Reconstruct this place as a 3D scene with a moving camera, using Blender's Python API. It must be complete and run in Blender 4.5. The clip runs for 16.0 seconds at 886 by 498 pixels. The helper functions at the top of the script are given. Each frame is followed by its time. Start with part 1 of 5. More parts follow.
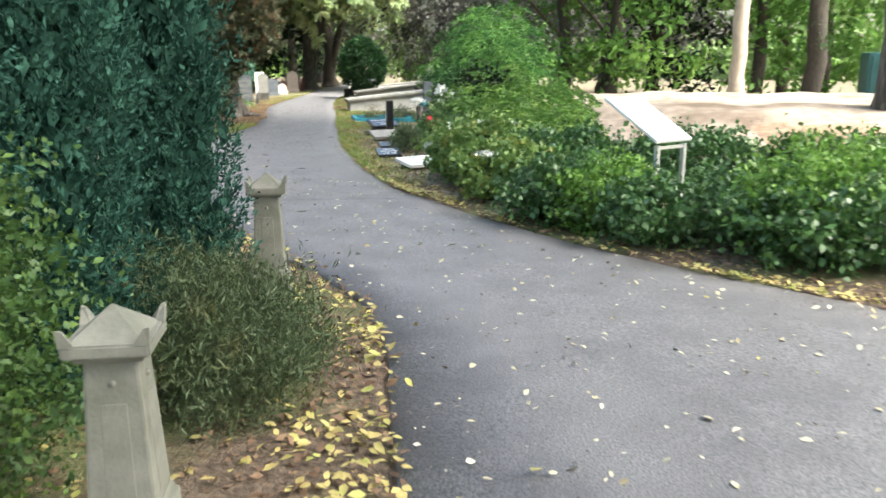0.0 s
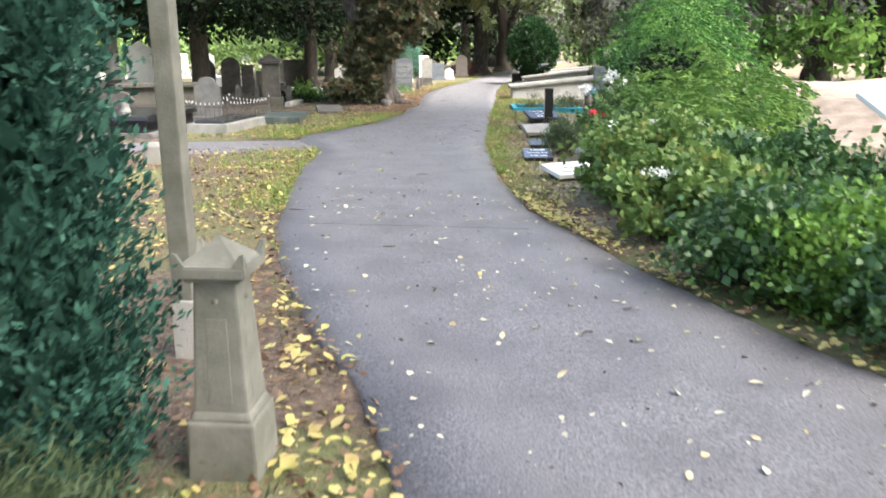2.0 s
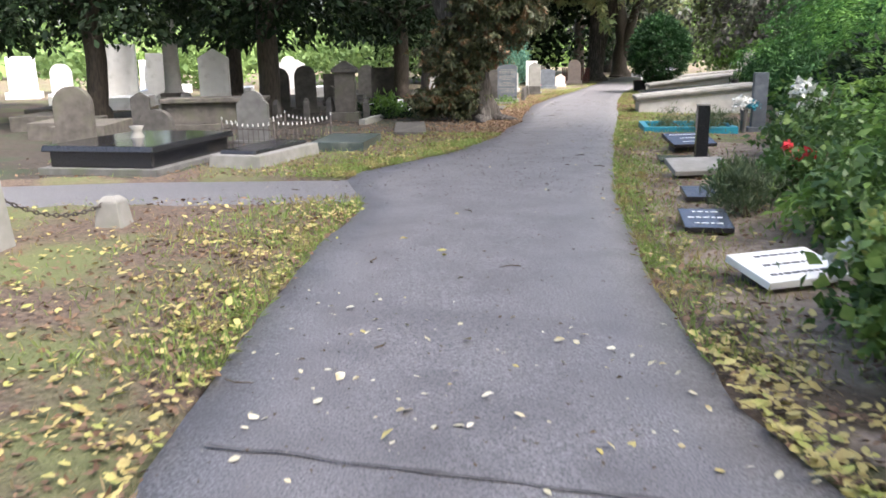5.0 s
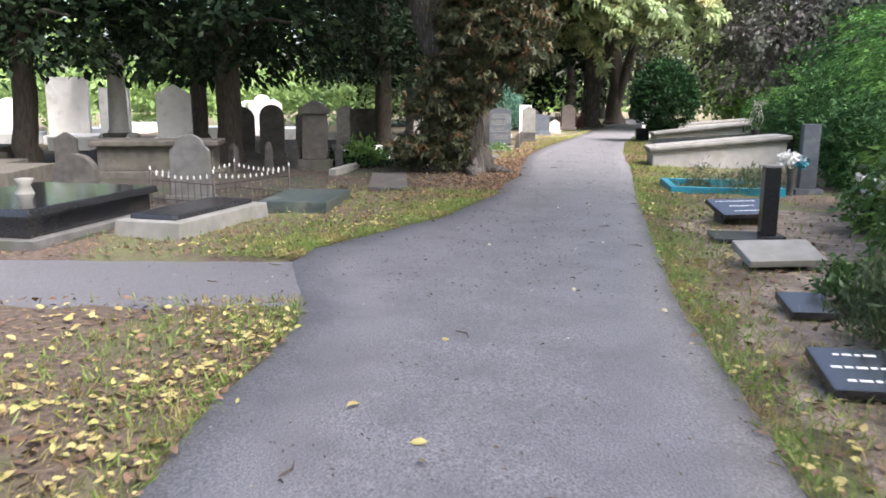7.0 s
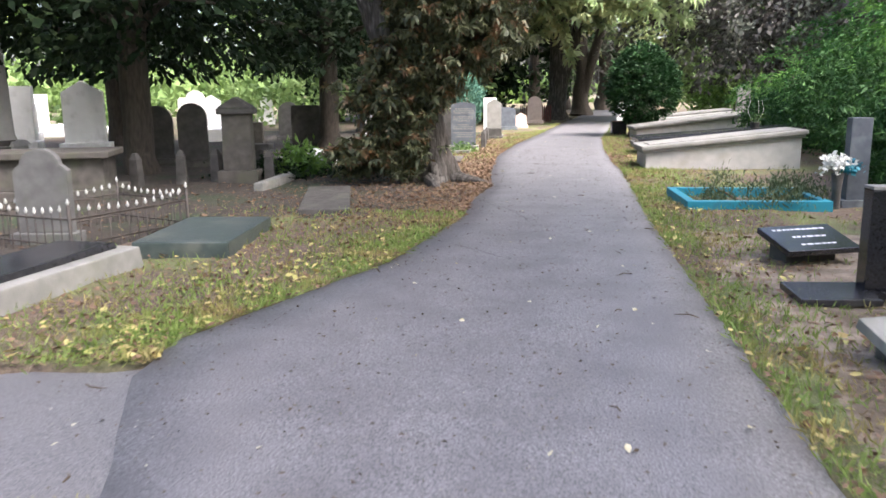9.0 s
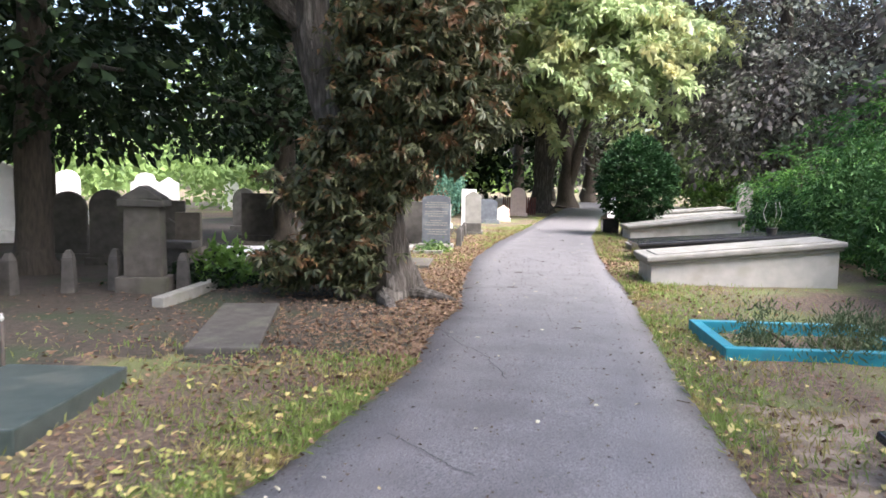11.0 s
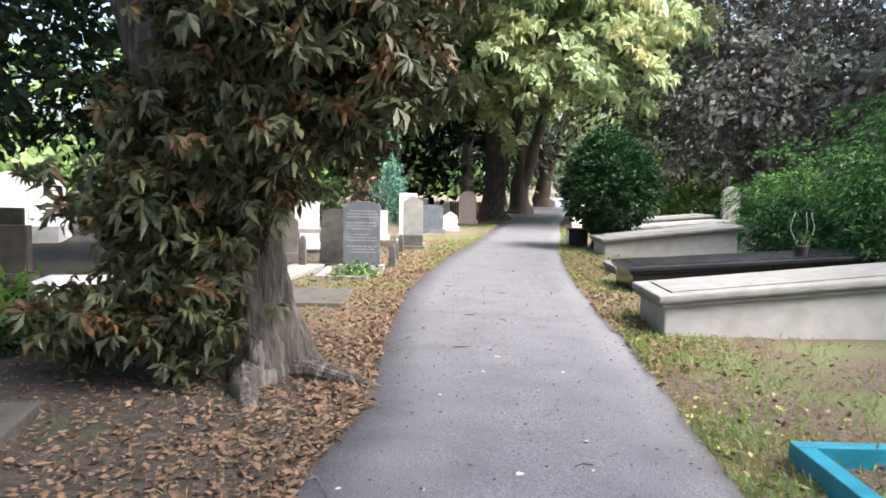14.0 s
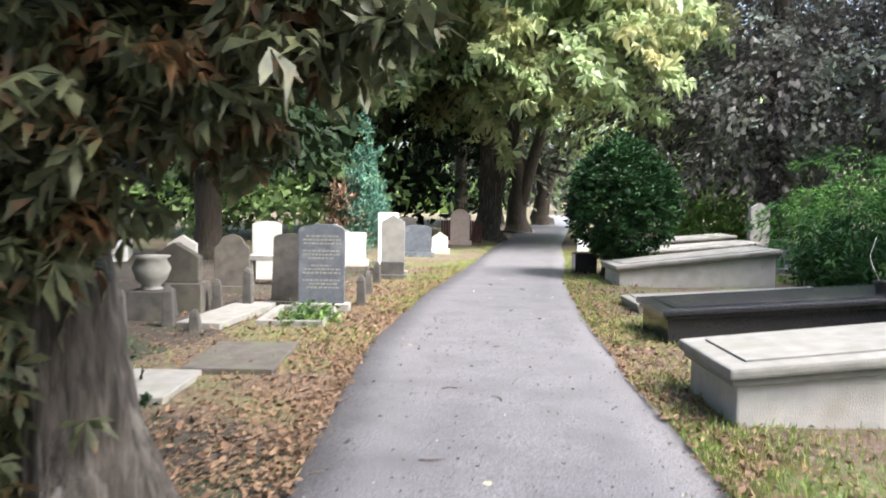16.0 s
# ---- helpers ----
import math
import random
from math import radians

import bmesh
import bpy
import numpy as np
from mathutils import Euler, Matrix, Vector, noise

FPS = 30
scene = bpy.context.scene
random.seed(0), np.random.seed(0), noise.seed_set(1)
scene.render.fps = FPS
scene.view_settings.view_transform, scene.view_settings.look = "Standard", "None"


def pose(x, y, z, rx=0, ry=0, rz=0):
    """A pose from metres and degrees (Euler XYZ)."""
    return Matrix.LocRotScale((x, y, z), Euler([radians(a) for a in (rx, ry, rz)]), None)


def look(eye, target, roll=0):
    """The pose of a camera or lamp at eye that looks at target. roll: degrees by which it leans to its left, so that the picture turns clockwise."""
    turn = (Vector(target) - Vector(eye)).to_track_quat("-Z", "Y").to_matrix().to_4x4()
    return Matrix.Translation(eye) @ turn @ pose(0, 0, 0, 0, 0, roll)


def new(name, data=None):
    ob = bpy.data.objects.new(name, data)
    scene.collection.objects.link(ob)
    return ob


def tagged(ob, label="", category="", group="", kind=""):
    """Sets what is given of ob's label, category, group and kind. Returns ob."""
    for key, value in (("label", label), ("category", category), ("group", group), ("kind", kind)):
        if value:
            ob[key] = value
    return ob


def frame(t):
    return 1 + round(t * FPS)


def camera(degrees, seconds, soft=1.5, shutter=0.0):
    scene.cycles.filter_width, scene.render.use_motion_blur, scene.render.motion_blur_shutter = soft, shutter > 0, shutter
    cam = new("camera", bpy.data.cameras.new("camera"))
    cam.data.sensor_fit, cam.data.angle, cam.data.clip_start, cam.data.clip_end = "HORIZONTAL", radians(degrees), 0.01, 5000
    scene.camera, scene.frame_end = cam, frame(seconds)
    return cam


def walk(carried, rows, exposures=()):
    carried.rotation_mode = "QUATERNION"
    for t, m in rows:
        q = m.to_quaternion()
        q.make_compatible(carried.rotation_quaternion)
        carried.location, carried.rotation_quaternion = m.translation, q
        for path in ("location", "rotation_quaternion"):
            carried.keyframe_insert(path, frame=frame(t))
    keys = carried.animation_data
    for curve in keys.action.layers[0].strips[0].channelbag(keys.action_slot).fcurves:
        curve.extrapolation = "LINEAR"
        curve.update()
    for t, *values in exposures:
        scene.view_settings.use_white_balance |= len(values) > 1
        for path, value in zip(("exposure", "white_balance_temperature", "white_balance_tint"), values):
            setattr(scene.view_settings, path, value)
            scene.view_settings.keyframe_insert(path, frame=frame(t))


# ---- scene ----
cam = camera(58.7, 16.0, 1.6, 0.4)
METRES, EYE, TILT, LEAN, TURN = 20.8, 1.5, 0.0, 0.0, 0.0
ROWS = [
    (0.0, 0.0, 0.0, 0.0, 0.01, -13.23, -0.03),
    (0.5, 0.0047, 0.0301, -0.0016, 3.58, -14.04, -0.52),
    (1.0, 0.0095, 0.0607, -0.0019, 5.64, -14.41, 0.03),
    (1.5, 0.0102, 0.0913, -0.0028, 11.97, -15.4, 0.25),
    (2.0, 0.0095, 0.1221, -0.0026, 12.79, -14.3, 0.1),
    (2.5, 0.0057, 0.1534, -0.0029, 16.45, -13.11, -0.18),
    (3.0, 0.0003, 0.1836, -0.0044, 16.06, -13.74, 0.74),
    (3.5, -0.0055, 0.2166, -0.0045, 17.33, -14.25, 1.07),
    (6.0, -0.0548, 0.3699, -0.0045, 21.23, -12.4, 0.43),
    (6.5, -0.066, 0.401, -0.0042, 18.86, -10.44, 0.08),
    (7.0, -0.0761, 0.428, -0.0061, 19.66, -10.87, -0.29),
    (7.5, -0.0875, 0.4575, -0.0064, 15.69, -12.46, 0.95),
    (8.0, -0.0965, 0.4891, -0.0054, 15.3, -11.17, 0.67),
    (8.5, -0.1084, 0.5202, -0.006, 17.71, -11.31, 0.0),
    (9.0, -0.1152, 0.5525, -0.0056, 16.7, -11.39, 0.63),
    (9.5, -0.1218, 0.583, -0.0036, 16.63, -8.53, 0.01),
    (12.0, -0.1453, 0.7346, -0.0004, 14.22, -3.57, -0.59),
    (12.5, -0.1513, 0.7637, -0.0005, 13.29, -2.03, -0.14),
    (13.0, -0.16, 0.7948, -0.0013, 13.58, -2.22, -1.61),
    (13.5, -0.1649, 0.8243, -0.0021, 10.93, -3.69, -1.65),
    (14.0, -0.1704, 0.8541, -0.0018, 11.94, -5.01, -1.15),
    (14.5, -0.1739, 0.8834, -0.0016, 11.13, -5.93, -0.52),
    (15.0, -0.1775, 0.9121, -0.002, 11.83, -6.24, -1.56),
    (15.5, -0.182, 0.9431, -0.0022, 12.99, -5.81, -0.45),
    (16.0, -0.1851, 0.9733, -0.0016, 11.71, -3.78, -0.94),
]
walk(cam, [(t, pose(0, 0, EYE, TILT, LEAN, TURN) @ pose(METRES * x, METRES * y, METRES * z, 90 + pitch, roll, yaw)) for t, x, y, z, yaw, pitch, roll in ROWS],
     [(0.0, 2.12, 6600, 4), (2.0, 2.28, 6500, 10), (3.5, 2.12, 6450, 13), (6.5, 1.85, 6300, 15), (8.0, 2.02, 6250, 16), (9.5, 2.0, 6300, 16), (12.5, 2.0, 6150, 16), (16.0, 1.9, 6200, 12)])

# ---- light ----
SUN_EL, SUN_AZ = 50.0, 108.0        # degrees; azimuth from +y towards +x
world = bpy.data.worlds.new("world")
scene.world = world
world.use_nodes = True
wn = world.node_tree.nodes
sky = wn.new("ShaderNodeTexSky")
sky.sky_type, sky.sun_disc = "NISHITA", False
sky.sun_elevation, sky.sun_rotation = radians(SUN_EL), radians(SUN_AZ)
sky.air_density, sky.dust_density, sky.ozone_density = 1.0, 5.0, 0.3
wn["Background"].inputs["Strength"].default_value = 0.15
world.node_tree.links.new(sky.outputs[0], wn["Background"].inputs["Color"])
sun = new("sun", bpy.data.lights.new("sun", "SUN"))
sun.data.energy, sun.data.angle, sun.data.color = 4.2, radians(32), (1.0, 0.97, 0.92)
el, az = radians(SUN_EL), radians(SUN_AZ)
sun.matrix_world = look((math.sin(az) * math.cos(el) * 60, math.cos(az) * math.cos(el) * 60, math.sin(el) * 60), (0, 0, 0))

# ---- materials ----


def mat(name, a, b, scale=6.0, rough=0.8, bump=0.2, bscale=60.0, c=None, cscale=1.5, cfrom=0.5, cto=0.65, translucent=0.0, metallic=0.0, stretch=None, spec=0.5, c_amount=1.0):
    """Two tones a, b by noise, a third c in patches, fine relief."""
    m = bpy.data.materials.new(name)
    m.use_nodes = True
    nt = m.node_tree
    n, l = nt.nodes, nt.links
    p = n["Principled BSDF"]
    p.inputs["Roughness"].default_value, p.inputs["Metallic"].default_value = rough, metallic
    p.inputs["Specular IOR Level"].default_value = spec
    tc = n.new("ShaderNodeTexCoord")
    src = tc.outputs["Object"]
    if stretch:
        mp = n.new("ShaderNodeMapping")
        mp.inputs["Scale"].default_value = stretch
        l.new(src, mp.inputs[0])
        src = mp.outputs[0]

    def fac(s, lo, hi, detail=5.0):
        t = n.new("ShaderNodeTexNoise")
        t.inputs["Scale"].default_value, t.inputs["Detail"].default_value = s, detail
        l.new(src, t.inputs["Vector"])
        r = n.new("ShaderNodeMapRange")
        r.inputs[1].default_value, r.inputs[2].default_value = lo, hi
        l.new(t.outputs[0], r.inputs[0])
        return t, r.outputs[0]

    def mix(f, x, y):
        q = n.new("ShaderNodeMix")
        q.data_type = "RGBA"
        l.new(f, q.inputs[0])
        for k, v in ((6, x), (7, y)):
            if isinstance(v, tuple):
                q.inputs[k].default_value = (*v, 1)
            else:
                l.new(v, q.inputs[k])
        return q.outputs[2]

    _, f = fac(scale, 0.3, 0.7)
    col = mix(f, a, b)
    if c:
        _, f2 = fac(cscale, cfrom, cto)
        mul = n.new("ShaderNodeMath")
        mul.operation = "MULTIPLY"
        mul.inputs[1].default_value = c_amount
        l.new(f2, mul.inputs[0])
        col = mix(mul.outputs[0], col, c)
    l.new(col, p.inputs["Base Color"])
    if bump:
        t, _ = fac(bscale, 0, 1, 3.0)
        bn = n.new("ShaderNodeBump")
        bn.inputs["Strength"].default_value, bn.inputs["Distance"].default_value = bump, 0.02
        l.new(t.outputs[0], bn.inputs["Height"])
        l.new(bn.outputs[0], p.inputs["Normal"])
    if translucent:
        tr = n.new("ShaderNodeBsdfTranslucent")
        l.new(col, tr.inputs[0])
        ms = n.new("ShaderNodeMixShader")
        ms.inputs[0].default_value = translucent
        l.new(p.outputs[0], ms.inputs[1])
        l.new(tr.outputs[0], ms.inputs[2])
        l.new(ms.outputs[0], n["Material Output"].inputs[0])
    return m


M_ASPHALT = mat("asphalt", (0.05, 0.048, 0.051), (0.26, 0.252, 0.264), 95, 0.55, 0.13, 190, (0.085, 0.081, 0.086), 2.2, 0.4, 0.72, c_amount=0.62)
M_ASPHALT_OLD = mat("old asphalt", (0.055, 0.053, 0.056), (0.22, 0.215, 0.222), 130, 0.6, 0.3, 210, (0.13, 0.125, 0.13), 0.7, 0.5, 0.7)
M_SEAM = mat("asphalt joint", (0.06, 0.058, 0.062), (0.12, 0.115, 0.12), 12, 0.9)
M_GROUND = mat("litter soil", (0.055, 0.037, 0.027), (0.18, 0.132, 0.095), 22, 0.95, 1.0, 60, (0.13, 0.15, 0.055), 0.8, 0.47, 0.62, c_amount=0.9)
M_SAND = mat("pale sand", (0.17, 0.13, 0.1), (0.3, 0.245, 0.2), 3.5, 0.95, 0.9, 20, (0.12, 0.085, 0.06), 0.9, 0.5, 0.68)
M_BED = mat("sandy bed soil", (0.15, 0.115, 0.085), (0.32, 0.26, 0.2), 7, 0.95, 0.9, 40, (0.1, 0.075, 0.05), 1.6, 0.5, 0.64)
M_SOIL = mat("dark soil", (0.14, 0.09, 0.06), (0.26, 0.18, 0.12), 8, 0.95, 0.9, 25)
M_GRASS = mat("grass", (0.15, 0.24, 0.05), (0.29, 0.38, 0.1), 9, 0.6, 0, c=(0.34, 0.29, 0.11), cscale=2.2, cfrom=0.5, cto=0.62, translucent=0.3)
M_DRY = mat("dry grass", (0.23, 0.17, 0.085), (0.35, 0.27, 0.14), 9, 0.8, 0, translucent=0.2)
M_LEAF_Y = mat("yellow fallen leaf", (0.34, 0.25, 0.09), (0.58, 0.5, 0.2), 11, 0.7, 0, c=(0.36, 0.38, 0.1), cscale=7, translucent=0.15)
M_LEAF_B = mat("brown fallen leaf", (0.12, 0.07, 0.043), (0.26, 0.165, 0.1), 18, 0.8, 0, c=(0.11, 0.06, 0.035), cscale=7)
M_LEAF_P = mat("pale fallen leaf", (0.4, 0.36, 0.22), (0.66, 0.63, 0.5), 11, 0.7, 0, c=(0.34, 0.27, 0.13), cscale=7, cfrom=0.52, cto=0.66)
M_TWIG = mat("twig", (0.07, 0.05, 0.035), (0.12, 0.09, 0.06), 20, 0.9)
M_STONE = mat("grey stone", (0.2, 0.195, 0.18), (0.28, 0.272, 0.25), 7, 0.85, 0.35, 120, (0.2, 0.2, 0.17), 2.5, 0.52, 0.7)
M_POST = mat("olive grey stone", (0.14, 0.14, 0.118), (0.22, 0.217, 0.188), 9, 0.85, 0.15, 70, (0.11, 0.115, 0.085), 4, 0.5, 0.7)
M_OLDST = mat("weathered grey headstone", (0.095, 0.093, 0.09), (0.16, 0.157, 0.15), 7, 0.85, 0.35, 110, (0.11, 0.12, 0.085), 2.5, 0.52, 0.7)
# Dark soil, its colour deepened further to carry the shade of the trees.
M_SHADED_SOIL = mat("dark soil with added shade", (0.022, 0.018, 0.014), (0.07, 0.055, 0.042), 14, 0.95, 1.0, 50, (0.03, 0.045, 0.02), 1.1, 0.5, 0.66)
M_PALE = mat("pale stone", (0.4, 0.39, 0.37), (0.5, 0.485, 0.46), 6, 0.8, 0.3, 100, (0.38, 0.36, 0.32), 2.5, 0.55, 0.72)
M_WHITE = mat("white marble", (0.72, 0.72, 0.7), (0.8, 0.8, 0.78), 5, 0.55, 0.1, 60, (0.6, 0.6, 0.57), 3, 0.55, 0.7)
M_DARK = mat("dark weathered stone", (0.045, 0.042, 0.038), (0.09, 0.084, 0.077), 8, 0.8, 0.35, 90, (0.11, 0.11, 0.085), 3, 0.55, 0.7)
M_BLACK = mat("polished black granite", (0.012, 0.012, 0.014), (0.03, 0.03, 0.034), 60, 0.14, 0, spec=0.6)
M_BLACK_M = mat("dusty black granite", (0.016, 0.016, 0.019), (0.035, 0.035, 0.039), 40, 0.24, 0.05, 80, (0.07, 0.068, 0.066), 3, 0.57, 0.75)
M_SLATE = mat("blue grey stone", (0.07, 0.082, 0.1), (0.115, 0.13, 0.15), 9, 0.6, 0.2, 120, (0.2, 0.215, 0.23), 3, 0.55, 0.72)
M_GREENST = mat("green grey slab", (0.045, 0.062, 0.06), (0.085, 0.105, 0.1), 9, 0.3, 0.12, 80, (0.13, 0.14, 0.125), 3, 0.55, 0.7)
M_BROWNST = mat("brown grey stone", (0.065, 0.058, 0.05), (0.125, 0.112, 0.098), 7, 0.9, 0.4, 90, (0.1, 0.1, 0.07), 3, 0.5, 0.7)
M_PINK = mat("pink sandstone", (0.5, 0.4, 0.35), (0.6, 0.49, 0.43), 8, 0.8, 0.2, 90)
M_IRON = mat("black iron", (0.025, 0.022, 0.02), (0.06, 0.045, 0.035), 25, 0.6, 0.2, 90)
M_IRON_TIP = mat("pale painted iron", (0.4, 0.4, 0.38), (0.55, 0.55, 0.52), 25, 0.6, 0.1, 90)
M_STEEL = mat("galvanised steel", (0.5, 0.5, 0.5), (0.62, 0.62, 0.62), 20, 0.4, 0, metallic=0.6)
M_BOARD = mat("white panel", (0.78, 0.79, 0.8), (0.82, 0.82, 0.83), 4, 0.3, 0)
M_TEAL = mat("teal paint", (0.01, 0.19, 0.27), (0.02, 0.26, 0.34), 6, 0.5, 0.15, 60, (0.03, 0.2, 0.26), 5, 0.55, 0.7)
M_CONTAINER = mat("dark teal sheet metal", (0.015, 0.08, 0.085), (0.03, 0.11, 0.115), 3, 0.5, 0.1, 20)
M_LETTER = mat("white lettering", (0.6, 0.6, 0.58), (0.75, 0.75, 0.72), 30, 0.6, 0)
M_LETTER_D = mat("dark lettering", (0.06, 0.065, 0.07), (0.09, 0.095, 0.1), 30, 0.6, 0)
M_BARK = mat("furrowed bark", (0.026, 0.022, 0.019), (0.1, 0.087, 0.075), 9, 0.9, 1.0, 14, (0.17, 0.155, 0.14), 5, 0.5, 0.68, stretch=(3, 3, 0.5))
M_BARK_D = mat("dark bark", (0.03, 0.025, 0.02), (0.08, 0.065, 0.05), 9, 0.9, 0.8, 16, stretch=(3, 3, 0.6))
M_BARK_P = mat("pale bark", (0.34, 0.28, 0.22), (0.5, 0.43, 0.35), 6, 0.9, 0.6, 16, stretch=(3, 3, 0.6))
M_CYP = mat("blue green cypress", (0.014, 0.05, 0.038), (0.04, 0.115, 0.085), 6, 0.8, 0, c=(0.075, 0.19, 0.14), cscale=11, cfrom=0.5, cto=0.64, translucent=0.2, spec=0.2)
M_JUN = mat("grey green juniper", (0.045, 0.07, 0.03), (0.1, 0.14, 0.062), 9, 0.65, 0, c=(0.14, 0.13, 0.05), cscale=4, cfrom=0.58, cto=0.7, translucent=0.2)
M_BOX = mat("box leaves", (0.035, 0.08, 0.02), (0.085, 0.165, 0.042), 14, 0.5, 0, c=(0.17, 0.27, 0.06), cscale=4, cfrom=0.52, cto=0.66, translucent=0.25)
M_IVY = mat("ivy leaves", (0.03, 0.08, 0.025), (0.085, 0.18, 0.05), 14, 0.4, 0, c=(0.17, 0.24, 0.15), cscale=16, cfrom=0.6, cto=0.7, translucent=0.2)
M_BRIGHT = mat("bright green leaves", (0.12, 0.24, 0.04), (0.23, 0.4, 0.08), 10, 0.5, 0, c=(0.06, 0.14, 0.03), cscale=3, cfrom=0.5, cto=0.65, translucent=0.35)
M_CONIFER = mat("fresh green conifer needles", (0.02, 0.07, 0.02), (0.07, 0.19, 0.045), 3, 0.6, 0, c=(0.18, 0.36, 0.08), cscale=1.9, cfrom=0.48, cto=0.64, translucent=0.3, spec=0.2)
M_FEATHER = mat("feathery green leaves", (0.045, 0.11, 0.025), (0.14, 0.26, 0.055), 4, 0.55, 0, c=(0.26, 0.4, 0.09), cscale=1.8, cfrom=0.5, cto=0.66, translucent=0.35, spec=0.25)
M_HYD = mat("broad yellowing leaves", (0.09, 0.17, 0.04), (0.2, 0.3, 0.08), 12, 0.5, 0, c=(0.38, 0.36, 0.1), cscale=5, cfrom=0.58, cto=0.68, translucent=0.3)
M_WOOD_LEAF = mat("woodland leaves", (0.06, 0.14, 0.03), (0.15, 0.29, 0.065), 3, 0.55, 0, c=(0.2, 0.34, 0.08), cscale=0.5, cfrom=0.5, cto=0.62, translucent=0.35, spec=0.2)
# Near-black: the shade inside the crowns is put into the leaf colour.
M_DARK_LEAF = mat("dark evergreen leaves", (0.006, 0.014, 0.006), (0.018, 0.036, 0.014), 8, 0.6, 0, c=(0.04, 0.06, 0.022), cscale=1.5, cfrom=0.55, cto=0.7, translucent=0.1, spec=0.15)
M_YEW = mat("yew needles", (0.02, 0.06, 0.02), (0.055, 0.135, 0.038), 8, 0.6, 0, c=(0.09, 0.2, 0.055), cscale=2.2, cfrom=0.52, cto=0.66, translucent=0.15, spec=0.2)
M_YEW_D = mat("dark clipped yew needles", (0.008, 0.03, 0.01), (0.026, 0.075, 0.022), 9, 0.55, 0, c=(0.04, 0.105, 0.03), cscale=3, cfrom=0.52, cto=0.66, translucent=0.1, spec=0.2)
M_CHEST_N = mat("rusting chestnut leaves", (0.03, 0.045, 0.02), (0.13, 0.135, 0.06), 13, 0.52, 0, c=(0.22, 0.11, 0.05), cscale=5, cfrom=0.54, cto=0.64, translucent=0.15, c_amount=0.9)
# Yellow-green raised well above leaf albedo, so sunlight is partly in the colour.
M_CHEST_LIT = mat("chestnut leaves", (0.25, 0.35, 0.16), (0.47, 0.55, 0.3), 1.2, 0.45, 0, c=(0.46, 0.43, 0.2), cscale=0.45, cfrom=0.5, cto=0.68, translucent=0.55)
# The grey-green patches paint the sheen of the leaves into their colour.
M_COPPER = mat("copper beech leaves", (0.05, 0.046, 0.044), (0.14, 0.13, 0.122), 2.5, 0.5, 0, c=(0.19, 0.22, 0.165), cscale=0.6, cfrom=0.46, cto=0.66, translucent=0.35, spec=0.2)
M_FAR = mat("distant leaves", (0.11, 0.19, 0.055), (0.22, 0.32, 0.11), 1.2, 0.6, 0, c=(0.17, 0.26, 0.07), cscale=0.25, cfrom=0.48, cto=0.62, translucent=0.4)
M_RED = mat("red petals", (0.55, 0.015, 0.03), (0.7, 0.04, 0.06), 20, 0.5, 0, translucent=0.2)
M_PETAL = mat("white petals", (0.75, 0.75, 0.72), (0.82, 0.82, 0.78), 20, 0.5, 0, translucent=0.2)
M_CHERRY = mat("dark red wood", (0.1, 0.03, 0.025), (0.16, 0.05, 0.04), 10, 0.7, 0.2)

# ---- mesh helpers ----
RNG = np.random.default_rng(7)


def mesh_of(name, verts, faces, material, smooth=False):
    me = bpy.data.meshes.new(name)
    me.from_pydata([tuple(v) for v in verts], [], faces)
    me.materials.append(material)
    if smooth:
        me.polygons.foreach_set("use_smooth", [True] * len(me.polygons))
    me.update()
    return me


def part(parent, name, me, label="", kind=""):
    ob = new(name, me)
    ob.parent = parent
    return tagged(ob, label, "", "", kind)


def empty(name, x, y, z=0.0, rz=0.0):
    e = new(name)
    e.matrix_world = pose(x, y, z, 0, 0, rz)
    return e


def block(name, material, sx, sy, sz, bevel=0.012, z0=0.0, taper=1.0, dx=0.0, dy=0.0, slope=0.0, rough=0.0):
    """A worn block with its base at z0. taper: top size; slope: rise of the top along x."""
    bm = bmesh.new()
    bmesh.ops.create_cube(bm, size=1)
    for v in bm.verts:
        t = taper if v.co.z > 0 else 1.0
        v.co = Vector((v.co.x * sx * t + dx, v.co.y * sy * t + dy, z0 + (v.co.z + 0.5) * sz + (slope * v.co.x if v.co.z > 0 else 0)))
    if rough:
        bmesh.ops.subdivide_edges(bm, edges=bm.edges, cuts=3, use_grid_fill=True)
        for v in bm.verts:
            v.co += noise.noise_vector(v.co * 6) * rough
    if bevel:
        bmesh.ops.bevel(bm, geom=[e for e in bm.edges if e.calc_face_angle(0) > 0.5], offset=bevel, segments=2, affect="EDGES", profile=0.6)
    me = bpy.data.meshes.new(name)
    bm.to_mesh(me)
    bm.free()
    me.materials.append(material)
    return me


